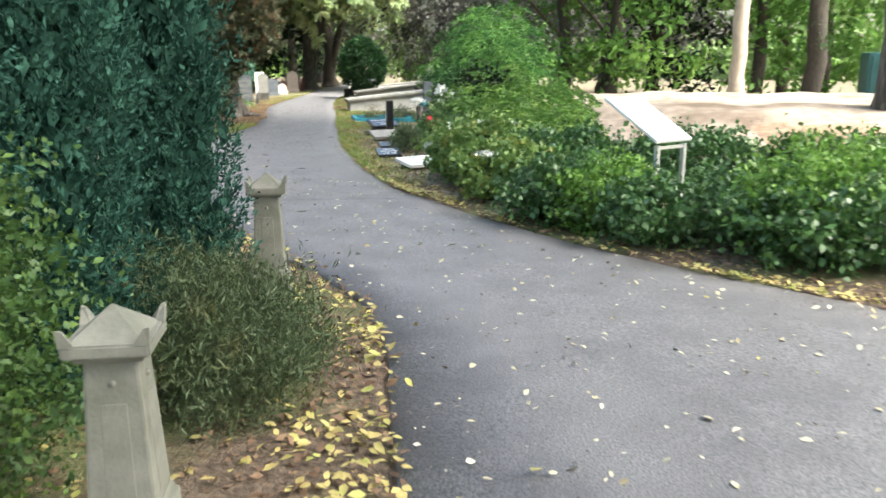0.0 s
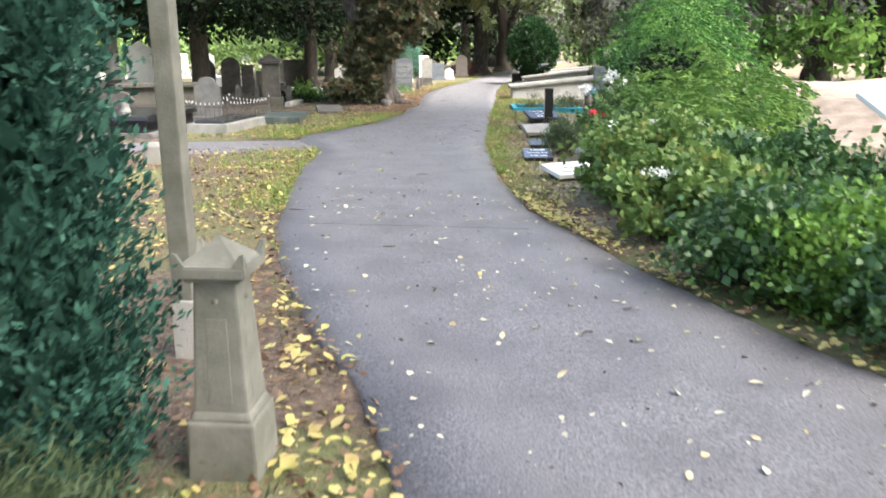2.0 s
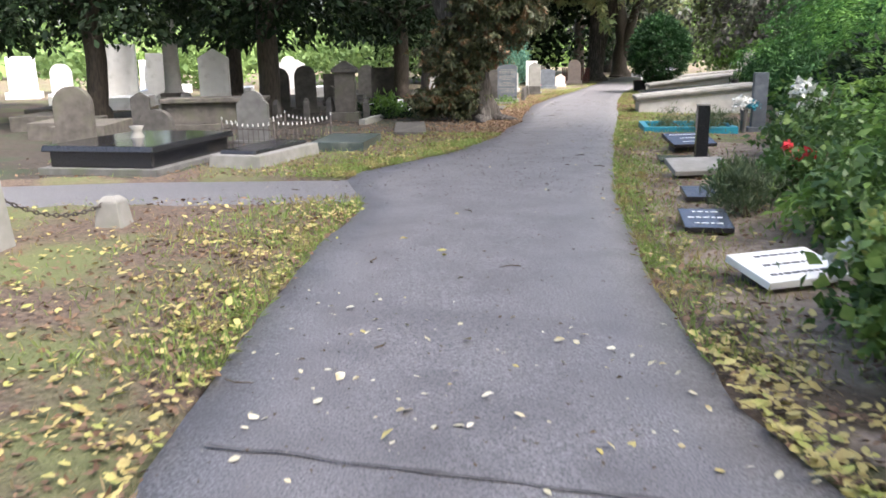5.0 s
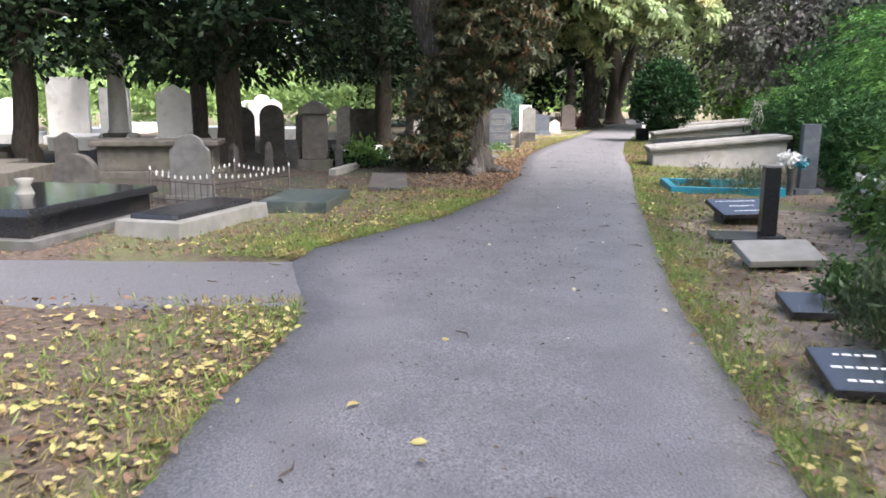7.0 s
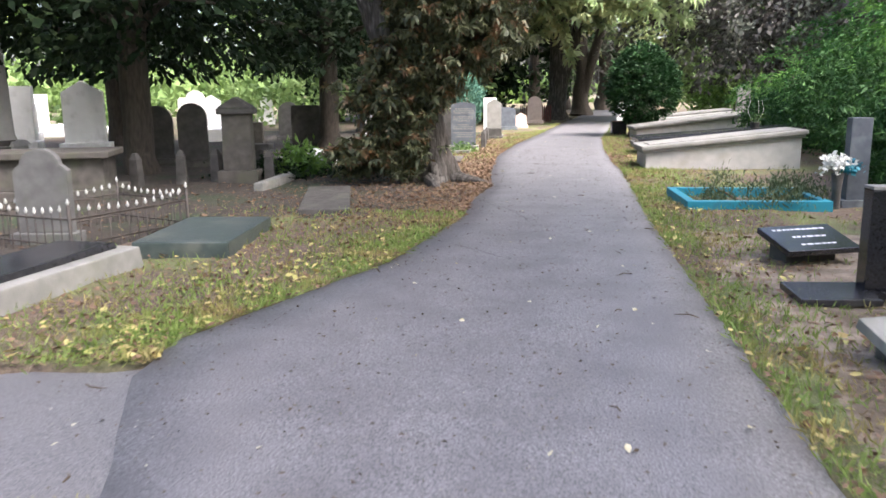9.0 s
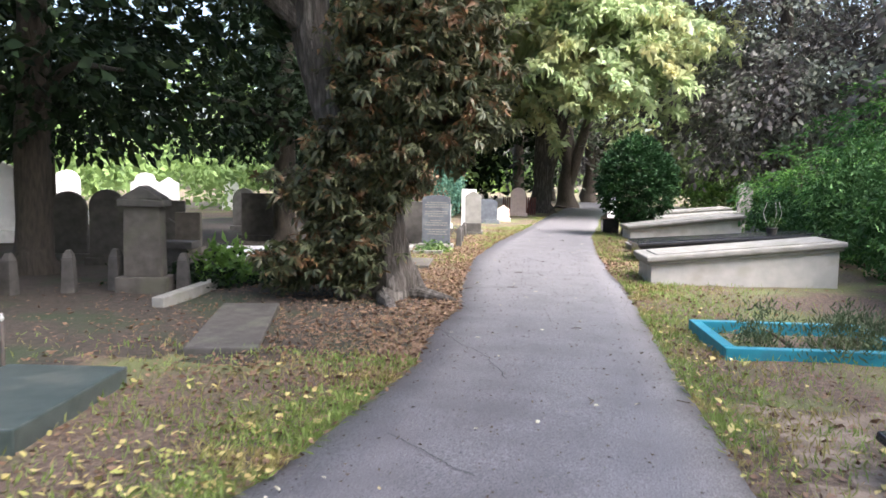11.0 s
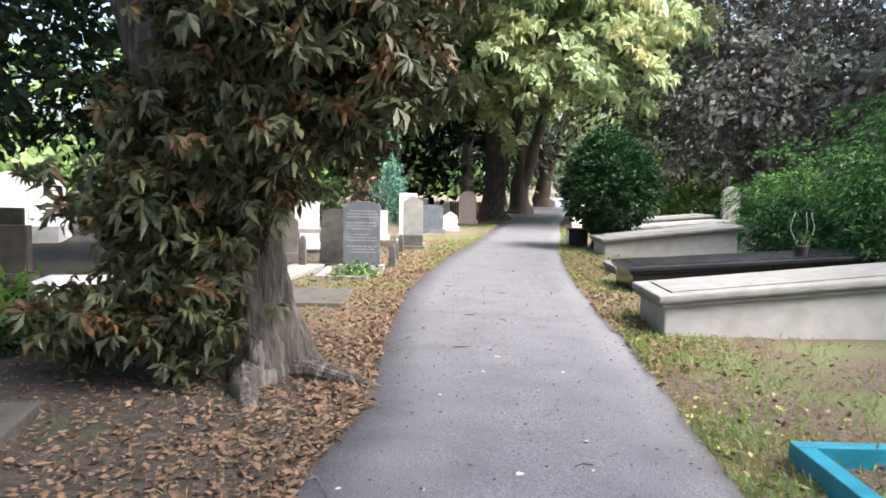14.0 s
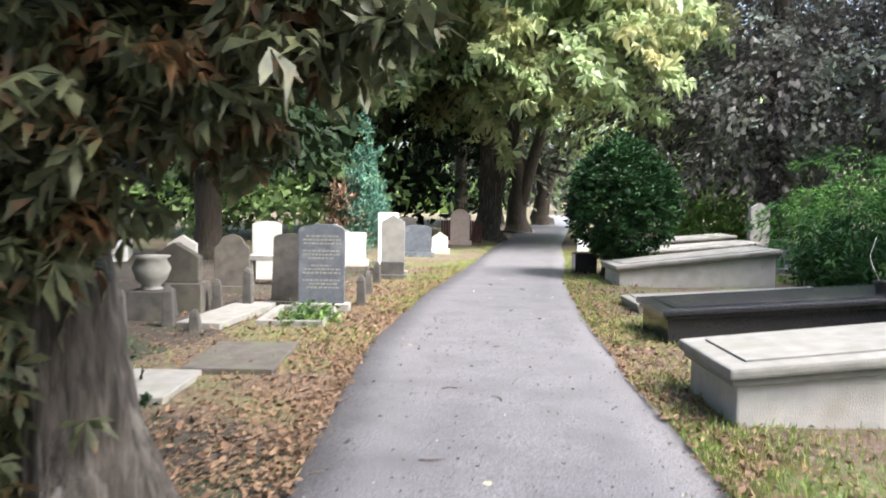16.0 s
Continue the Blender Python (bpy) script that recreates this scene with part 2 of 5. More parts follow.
def slab_profile(style, w, h):
    """Outline of a headstone seen from the front."""
    a = w / 2
    if style == "round":
        s = h - a
        return [(-a, 0), (a, 0)] + [(a * math.cos(k * math.pi / 12), s + a * math.sin(k * math.pi / 12)) for k in range(13)]
    if style == "segment":
        return [(-a, 0), (a, 0)] + [(a * math.cos(k * math.pi / 10), h - 0.14 * w + 0.14 * w * math.sin(k * math.pi / 10)) for k in range(11)]
    if style == "shoulder":
        s, r = h - 0.36 * w, 0.36 * w
        return [(-a, 0), (a, 0), (a, s - 0.05), (r + 0.02, s)] + [(r * math.cos(k * math.pi / 10), s + r * 0.85 * math.sin(k * math.pi / 10)) for k in range(11)] + [(-r - 0.02, s), (-a, s - 0.05)]
    if style == "gable":
        return [(-a, 0), (a, 0), (a, h - 0.3 * w), (0, h), (-a, h - 0.3 * w)]
    return [(-a, 0), (a, 0), (a, h), (-a, h)]


def prism(name, material, outline, t, bevel=0.008, z0=0.0):
    bm = bmesh.new()
    vs = [bm.verts.new((x, -t / 2, z + z0)) for x, z in outline]
    bmesh.ops.remove_doubles(bm, verts=bm.verts, dist=0.001)
    f = bm.faces.new([v for v in bm.verts])
    r = bmesh.ops.extrude_face_region(bm, geom=[f])
    for v in r["geom"]:
        if isinstance(v, bmesh.types.BMVert):
            v.co.y += t
    bmesh.ops.recalc_face_normals(bm, faces=bm.faces)
    if bevel:
        bmesh.ops.bevel(bm, geom=[e for e in bm.edges if e.calc_face_angle(0) > 1.0], offset=bevel, segments=2, affect="EDGES")
    me = bpy.data.meshes.new(name)
    bm.to_mesh(me)
    bm.free()
    me.materials.append(material)
    return me


def tube(paths, name, material, sides=10, rough=0.0, flare=0.0, smooth=True, ridge=0.0):
    """Limbs along paths of (x, y, z, radius)."""
    verts, faces = [], []
    for path in paths:
        base = len(verts)
        for i, (x, y, z, r) in enumerate(path):
            p0, p1 = Vector(path[max(i - 1, 0)][:3]), Vector(path[min(i + 1, len(path) - 1)][:3])
            q = Vector((0, 0, 1)).rotation_difference((p1 - p0).normalized())
            for k in range(sides):
                ang = 2 * math.pi * k / sides
                n1 = noise.noise(Vector((3 * math.cos(ang), 3 * math.sin(ang), 0.7 * z + x)))
                rr = r * (1 + rough * n1 + (flare * max(0.0, 0.5 - max(z, 0)) * (1 + 0.9 * math.sin(5 * ang + 1)) if path is paths[0] else 0))
                if ridge:
                    n2 = noise.noise(Vector((7 * math.cos(ang) + 0.35 * z, 7 * math.sin(ang), 0.55 * z + y)))
                    rr *= 1 - ridge * (1 - 2.4 * abs(n2))
                verts.append(Vector((x, y, z)) + q @ Vector((rr * math.cos(ang), rr * math.sin(ang), 0)))
        for i in range(len(path) - 1):
            for k in range(sides):
                a, b = base + i * sides + k, base + i * sides + (k + 1) % sides
                faces.append((a, b, b + sides, a + sides))
        faces.append(tuple(base + (len(path) - 1) * sides + k for k in range(sides)))
    return mesh_of(name, verts, faces, material, smooth)


def smooth_path(pts, n):
    """Finer points between (x, y, z, r) with a little wander."""
    a = np.array(pts, float)
    s = np.linspace(0, len(a) - 1, n)
    out = np.stack([np.interp(s, np.arange(len(a)), a[:, k]) for k in range(4)], 1)
    out[1:-1, :2] += RNG.normal(0, 0.12 * min(1.0, (24 / n) ** 2), (n - 2, 2)) * out[1:-1, 3:4]
    return [tuple(v) for v in out]


def unit(v):
    return v / np.maximum(np.linalg.norm(v, axis=1, keepdims=True), 1e-9)


def leaves(name, material, pts, size, width=0.45, up=None, flat=0.0, fold=0.12, vary=0.35):
    """One small folded blade at each point. up: way in which the blades point; flat: 1 lays them level."""
    n = len(pts)
    u = RNG.normal(size=(n, 3))
    if up is not None:
        u = u * 0.55 + up
    if flat:
        u[:, 2] *= 1 - flat
    u = unit(u)
    w = RNG.normal(size=(n, 3))
    if flat:
        w[:, 2] *= 1 - flat
    w = unit(w - u * (w * u).sum(1, keepdims=True))
    nn = np.cross(u, w)
    L = size * (1 + vary * RNG.normal(size=(n, 1)).clip(-1.8, 1.8))
    W = L * width
    v = np.empty((n, 4, 3))
    v[:, 0] = pts
    v[:, 1] = pts + u * L * 0.5 + w * W * 0.5 + nn * L * fold
    v[:, 2] = pts + u * L
    v[:, 3] = pts + u * L * 0.5 - w * W * 0.5 + nn * L * fold
    me = bpy.data.meshes.new(name)
    me.vertices.add(4 * n)
    me.vertices.foreach_set("co", v.reshape(-1))
    me.loops.add(4 * n)
    me.loops.foreach_set("vertex_index", np.arange(4 * n, dtype=np.int32))
    me.polygons.add(n)
    me.polygons.foreach_set("loop_start", np.arange(0, 4 * n, 4, dtype=np.int32))
    me.update(calc_edges=True)
    me.materials.append(material)
    return me


def fallen(name, material, pts, size, vary=0.4):
    """Curled ovate leaves lying loosely on the ground, each of four facets."""
    n = len(pts)
    a = RNG.uniform(0, 2 * math.pi, (n, 1))
    u = unit(np.concatenate([np.cos(a), np.sin(a), 0.22 * RNG.normal(size=(n, 1))], 1))
    w = unit(np.concatenate([-np.sin(a), np.cos(a), 0.3 * RNG.normal(size=(n, 1))], 1))
    L = size * (1 + vary * RNG.normal(size=(n, 1)).clip(-1.6, 1.8))
    W = L * (0.22 + 0.2 * RNG.random((n, 1)))
    up = np.array([0, 0, 1.0])
    curl = L * (0.02 + 0.2 * RNG.random((n, 1)))
    v = np.stack([pts, pts + u * L * 0.35 + w * W + up * curl, pts + u * L * 0.72 + w * W * 0.75 + up * curl * 0.8,
                  pts + u * L + up * curl * RNG.random((n, 1)), pts + u * L * 0.7 - w * W * 0.7 + up * curl * 0.9, pts + u * L * 0.33 - w * W * 0.95 + up * curl * 0.7,
                  pts + u * L * 0.5 + up * curl * 0.15], 1).reshape(-1, 3)
    q = np.arange(n)[:, None] * 7
    f = np.concatenate([q + np.array([[0, 1, 2, 6]]), q + np.array([[2, 3, 4, 6]]), q + np.array([[4, 5, 0, 6]])], 0).astype(np.int32)
    me = bpy.data.meshes.new(name)
    me.vertices.add(len(v))
    me.vertices.foreach_set("co", v.reshape(-1))
    me.loops.add(f.size)
    me.loops.foreach_set("vertex_index", f.reshape(-1))
    me.polygons.add(len(f))
    me.polygons.foreach_set("loop_start", np.arange(0, f.size, 4, dtype=np.int32))
    me.update(calc_edges=True)
    me.materials.append(material)
    return me


def blobs(ells, n, clumps=60, spread=0.16, shell=0.55, tall=0.75):
    """Points in clumps inside ellipsoids (cx, cy, cz, rx, ry, rz), thicker towards their skins, with gaps."""
    e = np.array(ells, float)
    vol = e[:, 3] * e[:, 4] * e[:, 5]
    pick = RNG.choice(len(e), clumps, p=vol / vol.sum())
    d = unit(RNG.normal(size=(clumps, 3)))
    r = shell + (1 - shell) * RNG.random((clumps, 1)) ** 0.7
    r *= 1 + 0.14 * RNG.normal(size=(clumps, 1))
    c = e[pick, :3] + d * r * e[pick, 3:]
    k = RNG.integers(0, clumps, n)
    s = spread * (e[pick][k, 3:].mean(1, keepdims=True)) * (0.6 + 0.8 * RNG.random((clumps, 1))[k])
    return c[k] + RNG.normal(size=(n, 3)) * s * np.array([1, 1, tall])


def sprays(ells, branches, n, length, width=0.28, droop=0.35, flat=0.35, inner=0.4, rise=0.0):
    """Leafy branch ends that leave the crown outwards, widen and hang: points and the ways their leaves point."""
    e = np.array(ells, float)
    vol = (e[:, 3] * e[:, 4] * e[:, 5]) ** 0.8
    pick = RNG.choice(len(e), branches, p=vol / vol.sum())
    d = unit(RNG.normal(size=(branches, 3)))
    c = e[pick, :3] + d * e[pick, 3:] * (inner + (0.95 - inner) * RNG.random((branches, 1)) ** 0.7)
    ax = unit(d * np.array([1, 1, flat]) + RNG.normal(size=(branches, 3)) * 0.3 * np.array([1, 1, flat]) + np.array([0, 0, rise]))
    sd = unit(np.cross(ax, RNG.normal(size=(branches, 3)) * 0.25 + np.array([0.02, 0, 1.0])))
    ln = length * (0.6 + 0.7 * RNG.random((branches, 1)))
    k = RNG.integers(0, branches, n)
    t = RNG.random((n, 1)) ** 0.8
    lat = RNG.normal(size=(n, 1)) * width * (0.35 + np.sin(np.pi * np.minimum(t * 0.9 + 0.1, 1.0)))
    p = c[k] + ln[k] * (ax[k] * t + sd[k] * lat * 0.8 + RNG.normal(size=(n, 3)) * 0.035)
    p[:, 2:] -= ln[k] * droop * (t ** 2 + 0.6 * lat ** 2)
    w = ax[k] * 0.8 + sd[k] * np.sign(lat) * 0.75
    w[:, 2:] -= droop * (0.4 + 1.3 * t)
    return p, unit(w) * 1.7


def spray_leaves(name, material, pw, size, width, low=0.0):
    p, w = pw
    k = p[:, 2] > low
    return leaves(name, material, p[k], size, width, w[k])


def keep_above(p, z):
    return p[p[:, 2] > z]


def palmate(name, material, pts, size, droop=0.5, n_leaf=5, outward=None, simple=False):
    """Fans of five drooping leaflets, each a bent blade of two halves."""
    n = len(pts)
    ax = RNG.normal(size=(n, 3)) * 0.8
    if outward is not None:
        ax += outward
    ax[:, 2] -= droop
    ax = unit(ax)
    side = unit(np.cross(ax, RNG.normal(size=(n, 3)) * 0.4 + np.array([0, 0, 1.0])))
    nor = np.cross(side, ax)
    V, k = [], n_leaf
    for j in range(k):
        a = np.radians((j - (k - 1) / 2) * (36 if k < 6 else 29) + 9 * RNG.normal(size=(n, 1)))
        L = size * (1 - 0.1 * abs(j - (k - 1) / 2)) * (1 + 0.22 * RNG.normal(size=(n, 1)).clip(-2, 2))
        sag = nor * (0.35 * RNG.normal(size=(n, 1)) - 0.15)
        u = unit(ax * np.cos(a) + side * np.sin(a) + sag)
        w = unit(-ax * np.sin(a) + side * np.cos(a) + nor * 0.5 * RNG.normal(size=(n, 1)))
        b = pts
        m1 = pts + u * L * 0.68 + nor * L * (0.02 + 0.12 * RNG.random((n, 1)))
        tip = pts + u * L - nor * L * (0.1 + 0.6 * RNG.random((n, 1)))
        wd = 0.22 if size > 0.3 else 0.16
        V.append(np.stack([b, m1 + w * L * wd - nor * L * 0.07, tip, m1, m1 - w * L * wd - nor * L * 0.07], 1))
    v = np.concatenate(V, 0).reshape(-1, 3)
    q = np.arange(n * k)[:, None] * 5
    f = (q + np.array([[0, 1, 2, 4]]) if simple else np.concatenate([q + np.array([[0, 1, 2, 3]]), q + np.array([[0, 3, 2, 4]])], 0)).astype(np.int32)
    me = bpy.data.meshes.new(name)
    me.vertices.add(len(v))
    me.vertices.foreach_set("co", v.reshape(-1))
    me.loops.add(f.size)
    me.loops.foreach_set("vertex_index", f.reshape(-1))
    me.polygons.add(len(f))
    me.polygons.foreach_set("loop_start", np.arange(0, f.size, 4, dtype=np.int32))
    me.update(calc_edges=True)
    me.materials.append(material)
    return me


# ---- ground and paths ----
LY = np.array([-8, 0, 2.6, 3.84, 4.85, 5.58, 6.17, 7.2, 8.4, 9.75, 11.8, 12.85, 13.6, 14.6, 15.2, 16.3, 17.4, 19.8, 21.2, 22.5, 23.9, 25.4, 27.9, 31.8, 37, 45, 55, 64, 90])
LX = np.array([0.1, -0.05, -0.17, -0.28, -0.48, -0.85, -1.3, -1.95, -2.55, -3.05, -3.72, -3.93, -4.3, -4.95, -5.1, -4.87, -4.65, -4.68, -4.95, -5.02, -5.37, -5.67, -6.15, -6.5, -6.7, -7.2, -7.6, -7.9, -8.8])
RY = np.array([-8, -2, 1, 3.2, 4.73, 5.67, 6.65, 7.75, 8.8, 9.6, 11.2, 13.2, 14.3, 16.2, 20.2, 23, 25, 26.5, 30.1, 34.2, 39, 45, 64, 90])
RX = np.array([9, 7.5, 6, 4.4, 2.78, 1.81, 1.07, 0.38, -0.15, -0.6, -1.1, -1.55, -1.8, -2.1, -2.7, -3.05, -3.3, -3.58, -4.08, -4.53, -4.75, -5.2, -5.8, -6.6])


def left_edge(y):
    return np.interp(y, LY, LX)


def right_edge(y):
    return np.interp(y, RY, RX)


# side path: centre line and half width
SIDE = np.array([(-3.6, 14.4), (-5.0, 14.0), (-6.2, 13.55), (-7.5, 13.1), (-9.2, 12.25), (-14.0, 10.0), (-26.0, 4.5)])


def on_side(x, y, grow=0.0):
    yc = np.interp(-np.asarray(x), -SIDE[:, 0], SIDE[:, 1])
    return (np.abs(y - yc) < 0.8 + grow) & (np.asarray(x) < -3.6)


def on_path(x, y, grow=0.0):
    x, y = np.asarray(x), np.asarray(y)
    return ((x > left_edge(y) - grow) & (x < right_edge(y) + grow)) | on_side(x, y, grow)


def relief(x, y):
    h = 0.03 * noise.noise(Vector((x * 0.9, y * 0.9, 0))) + 0.015 * noise.noise(Vector((x * 3.1, y * 3.1, 4)))
    dx, dy = (x - 9.0) / 7.5, (y - 21.0) / 6.0
    r = math.hypot(dx, dy)
    m = max(0.0, min(1.0, (1.15 - r) * 3.5))
    h += m * (0.58 + 0.16 * noise.noise(Vector((x * 0.6, y * 0.6, 7))) + 0.06 * noise.noise(Vector((x * 2.0, y * 2.0, 3))))
    return h


gx = np.concatenate([[-320, -160, -90, -55, -38, -28, -22, -17, -14], np.arange(-12, 5.01, 0.22), np.arange(6, 20.1, 0.7), [24, 30, 45, 90, 160, 320]])
gy = np.concatenate([[-320, -160, -80, -40, -20, -10, -5], np.arange(-2, 42.1, 0.24), [44, 47, 51, 56, 62, 70, 80, 95, 120, 180, 320]])
gv = []
for y in gy:
    for x in gx:
        z = -0.05 if on_path(x, y, 0.02) else relief(x, y) if abs(x) < 40 and abs(y) < 60 else 0.0
        gv.append((x, y, z - 0.0 if on_path(x, y, 0.02) else max(z, -0.02) + (0.0 if not on_path(x, y, 0.25) else -0.012)))
nx = len(gx)
gf = [(j * nx + i, j * nx + i + 1, (j + 1) * nx + i + 1, (j + 1) * nx + i) for j in range(len(gy) - 1) for i in range(nx - 1)]
ground_me = mesh_of("ground", gv, gf, M_GROUND, True)
ground_me.materials.append(M_SAND)
ground_me.materials.append(M_SOIL)
ground_me.materials.append(M_BED)
ground_me.materials.append(M_SHADED_SOIL)
for p in ground_me.polygons:
    c = p.center
    r = math.hypot((c.x - 9.0) / 7.5, (c.y - 21.0) / 6.0)
    if r < 1.17 + 0.05 * noise.noise(c * 2):
        p.material_index = 2 if r > 0.98 and c.x > 6 and c.y < 21 else 1
    elif 9 < c.y < 19.5 and 0.3 + 0.25 * noise.noise(c * 1.3) < c.x - right_edge(c.y) < 2.6:
        p.material_index = 3
    # Dark soil plus painted shade under the evergreens and round the chestnut.
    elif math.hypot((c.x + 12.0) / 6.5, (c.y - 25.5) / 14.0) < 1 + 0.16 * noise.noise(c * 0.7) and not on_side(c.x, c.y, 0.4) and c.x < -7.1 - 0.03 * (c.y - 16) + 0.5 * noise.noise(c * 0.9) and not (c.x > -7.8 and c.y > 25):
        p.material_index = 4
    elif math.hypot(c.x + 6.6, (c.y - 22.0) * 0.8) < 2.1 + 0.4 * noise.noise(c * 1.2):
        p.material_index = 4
tagged(new("ground", ground_me), "brown soil with leaf litter, thin grass and sand", "ground", "", "structure")


def strip(name, ys, lx, rx, z, material, cols=7, drop=0.05):
    verts, faces = [], []
    for y, a, b in zip(ys, lx, rx):
        ja, jb = 0.035 * noise.noise(Vector((a * 2, y * 2.3, 1))), 0.035 * noise.noise(Vector((b * 2, y * 2.3, 9)))
        a, b = a + ja, b + jb
        verts.append((a - 0.015, y, z - drop))
        for k in range(cols):
            s = k / (cols - 1)
            x = a + (b - a) * s
            verts.append((x, y, z + 0.012 * (1 - (2 * s - 1) ** 2) + 0.004 * noise.noise(Vector((x * 2, y * 2, 0)))))
        verts.append((b + 0.015, y, z - drop))
    w = cols + 2
    for j in range(len(ys) - 1):
        for k in range(w - 1):
            faces.append((j * w + k, j * w + k + 1, (j + 1) * w + k + 1, (j + 1) * w + k))
    return mesh_of(name, verts, faces, material, True)


ys = np.concatenate([np.arange(-8, 45, 0.2), np.arange(45, 90.1, 1.0)])
tagged(new("road", strip("road", ys, left_edge(ys), right_edge(ys), 0.004, M_ASPHALT)), "worn grey asphalt path with scattered leaves", "path", "", "structure")
sv, sf = [], []
sx = np.arange(-26, -3.6, 0.3)
for x in sx:
    yc = np.interp(-x, -SIDE[:, 0], SIDE[:, 1])
    for k in range(6):
        y = yc - 0.83 + 1.73 * k / 5 + (0.03 * noise.noise(Vector((x * 2, k, 0))) if k in (0, 5) else 0)
        sv.append((x, y, -0.004 - (0.04 if k in (0, 5) else 0)))
for j in range(len(sx) - 1):
    for k in range(5):
        sf.append((j * 6 + k, (j + 1) * 6 + k, (j + 1) * 6 + k + 1, j * 6 + k + 1))
tagged(new("side_road", mesh_of("side_road", sv, sf, M_ASPHALT_OLD, True)), "pale worn asphalt side path", "path", "", "structure")

# resurfacing joint across the path
jv, jf = [], []
jx = np.linspace(-2.45, -0.5, 30)
for x in jx:
    y = 8.6 + 0.1 * (x + 2.45) + 0.03 * noise.noise(Vector((x * 4, 0, 0)))
    wd = 0.009 + 0.011 * noise.noise(Vector((x * 6, 3, 0)))
    jv += [(x, y - wd, 0.021), (x, y + wd, 0.021)]
for j in range(len(jx) - 1):
    jf.append((2 * j, 2 * j + 2, 2 * j + 3, 2 * j + 1))
tagged(new("path_joint", mesh_of("path_joint", jv, jf, M_SEAM)), "dark seam across the asphalt", "joint", "", "structure")

cv, cf = [], []
for x0, y0, x1, y1 in ((-4.95, 21.35, -4.55, 20.75), (-4.55, 20.75, -4.15, 20.2), (-4.15, 20.2, -3.9, 19.6), (-4.3, 18.2, -3.7, 17.7), (-5.1, 22.6, -4.7, 22.4)):
    d = Vector((x1 - x0, y1 - y0, 0))
    sd = Vector((-d.y, d.x, 0)).normalized()
    for k in range(13):
        t = k / 12
        c = Vector((x0, y0, 0.021)) + d * t + sd * 0.05 * noise.noise(Vector((x0 + 5 * t, y0, 2)))
        w = 0.004 + 0.005 * abs(noise.noise(Vector((9 * t, x0, 5))))
        cv += [c + sd * w, c - sd * w]
        if k:
            b = len(cv) - 4
            cf.append((b, b + 1, b + 3, b + 2))
tagged(new("path_cracks", mesh_of("path_cracks", cv, cf, M_SEAM)), "thin dark cracks in the asphalt", "cracks", "", "structure")

# ---- trees ----
def tree(name, x, y, limbs, bark, ells, n, leaf_mat, size, label, clumps=80, spread=0.16, shell=0.5, width=0.5, flare=0.0, low=0.2, group="", up=None, fan=False, spray=None, ridge=0.0):
    e = empty(name, x, y)
    part(e, "trunk", tube(limbs, "trunk", bark, 56 if ridge else 12, 0.12, flare, True, ridge))
    if spray:
        part(e, "crown", spray_leaves("crown", leaf_mat, sprays(ells, clumps, n, **spray), size, width, low))
        return tagged(e, label, "tree", group)
    p = keep_above(blobs(ells, n, clumps, spread, shell), low)
    if fan:
        if size > 0.3:
            p = keep_above(sprays(ells, clumps, n, 1.7, 0.3, 0.35, 0.4, 0.45)[0], low)
        part(e, "crown", palmate("crown", leaf_mat, p, size, 0.5, simple=size > 0.3))
    else:
        part(e, "crown", leaves("crown", leaf_mat, p, size, width, up))
    return tagged(e, label, "tree", group)


# big chestnut beside the path, leaning, with low drooping boughs
tree("chestnut_tree", -6.06, 23.25,
     [smooth_path([(0, 0, -0.1, 0.36), (-0.02, 0, 0.35, 0.29), (-0.15, -0.05, 1.2, 0.26), (-0.75, -0.05, 2.2, 0.27), (-1.1, 0, 3.2, 0.25), (-1.3, 0.2, 5.2, 0.2), (-1.0, 0.4, 9, 0.08)], 60),
      smooth_path([(-0.2, 0.05, 1.2, 0.16), (0.0, 0.3, 2.4, 0.15), (0.2, 0.5, 4, 0.13), (0.7, 0.7, 7.5, 0.06)], 12),
      smooth_path([(-1.1, 0, 3.2, 0.14), (-2.4, -0.8, 4.6, 0.09), (-3.6, -1.6, 5.2, 0.03)], 7),
      smooth_path([(0.3, 0.4, 3.6, 0.1), (1.2, -0.4, 4.6, 0.06), (2.0, -1.0, 4.7, 0.02)], 7),
      smooth_path([(0.1, 0.0, 0.02, 0.16), (0.45, -0.1, 0.05, 0.09), (0.85, -0.2, 0.0, 0.05), (1.1, -0.3, -0.05, 0.03)], 8),
      smooth_path([(0.0, -0.1, 0.02, 0.17), (0.1, -0.55, 0.04, 0.1), (0.35, -1.0, -0.03, 0.05)], 8)],
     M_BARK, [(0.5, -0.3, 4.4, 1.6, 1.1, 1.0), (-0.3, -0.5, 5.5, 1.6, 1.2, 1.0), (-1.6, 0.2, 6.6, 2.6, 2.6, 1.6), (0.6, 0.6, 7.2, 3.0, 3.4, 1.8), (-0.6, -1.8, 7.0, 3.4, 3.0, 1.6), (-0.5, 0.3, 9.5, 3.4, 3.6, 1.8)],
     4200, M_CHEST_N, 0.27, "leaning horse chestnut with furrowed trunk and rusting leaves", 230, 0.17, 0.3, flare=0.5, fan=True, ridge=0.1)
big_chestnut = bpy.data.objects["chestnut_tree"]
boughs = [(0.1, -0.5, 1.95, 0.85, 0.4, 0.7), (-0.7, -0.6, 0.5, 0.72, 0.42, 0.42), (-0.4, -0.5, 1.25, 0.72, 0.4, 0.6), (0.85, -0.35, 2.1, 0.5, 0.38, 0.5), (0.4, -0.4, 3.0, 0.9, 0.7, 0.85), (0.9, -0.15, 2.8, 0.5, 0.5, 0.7)]
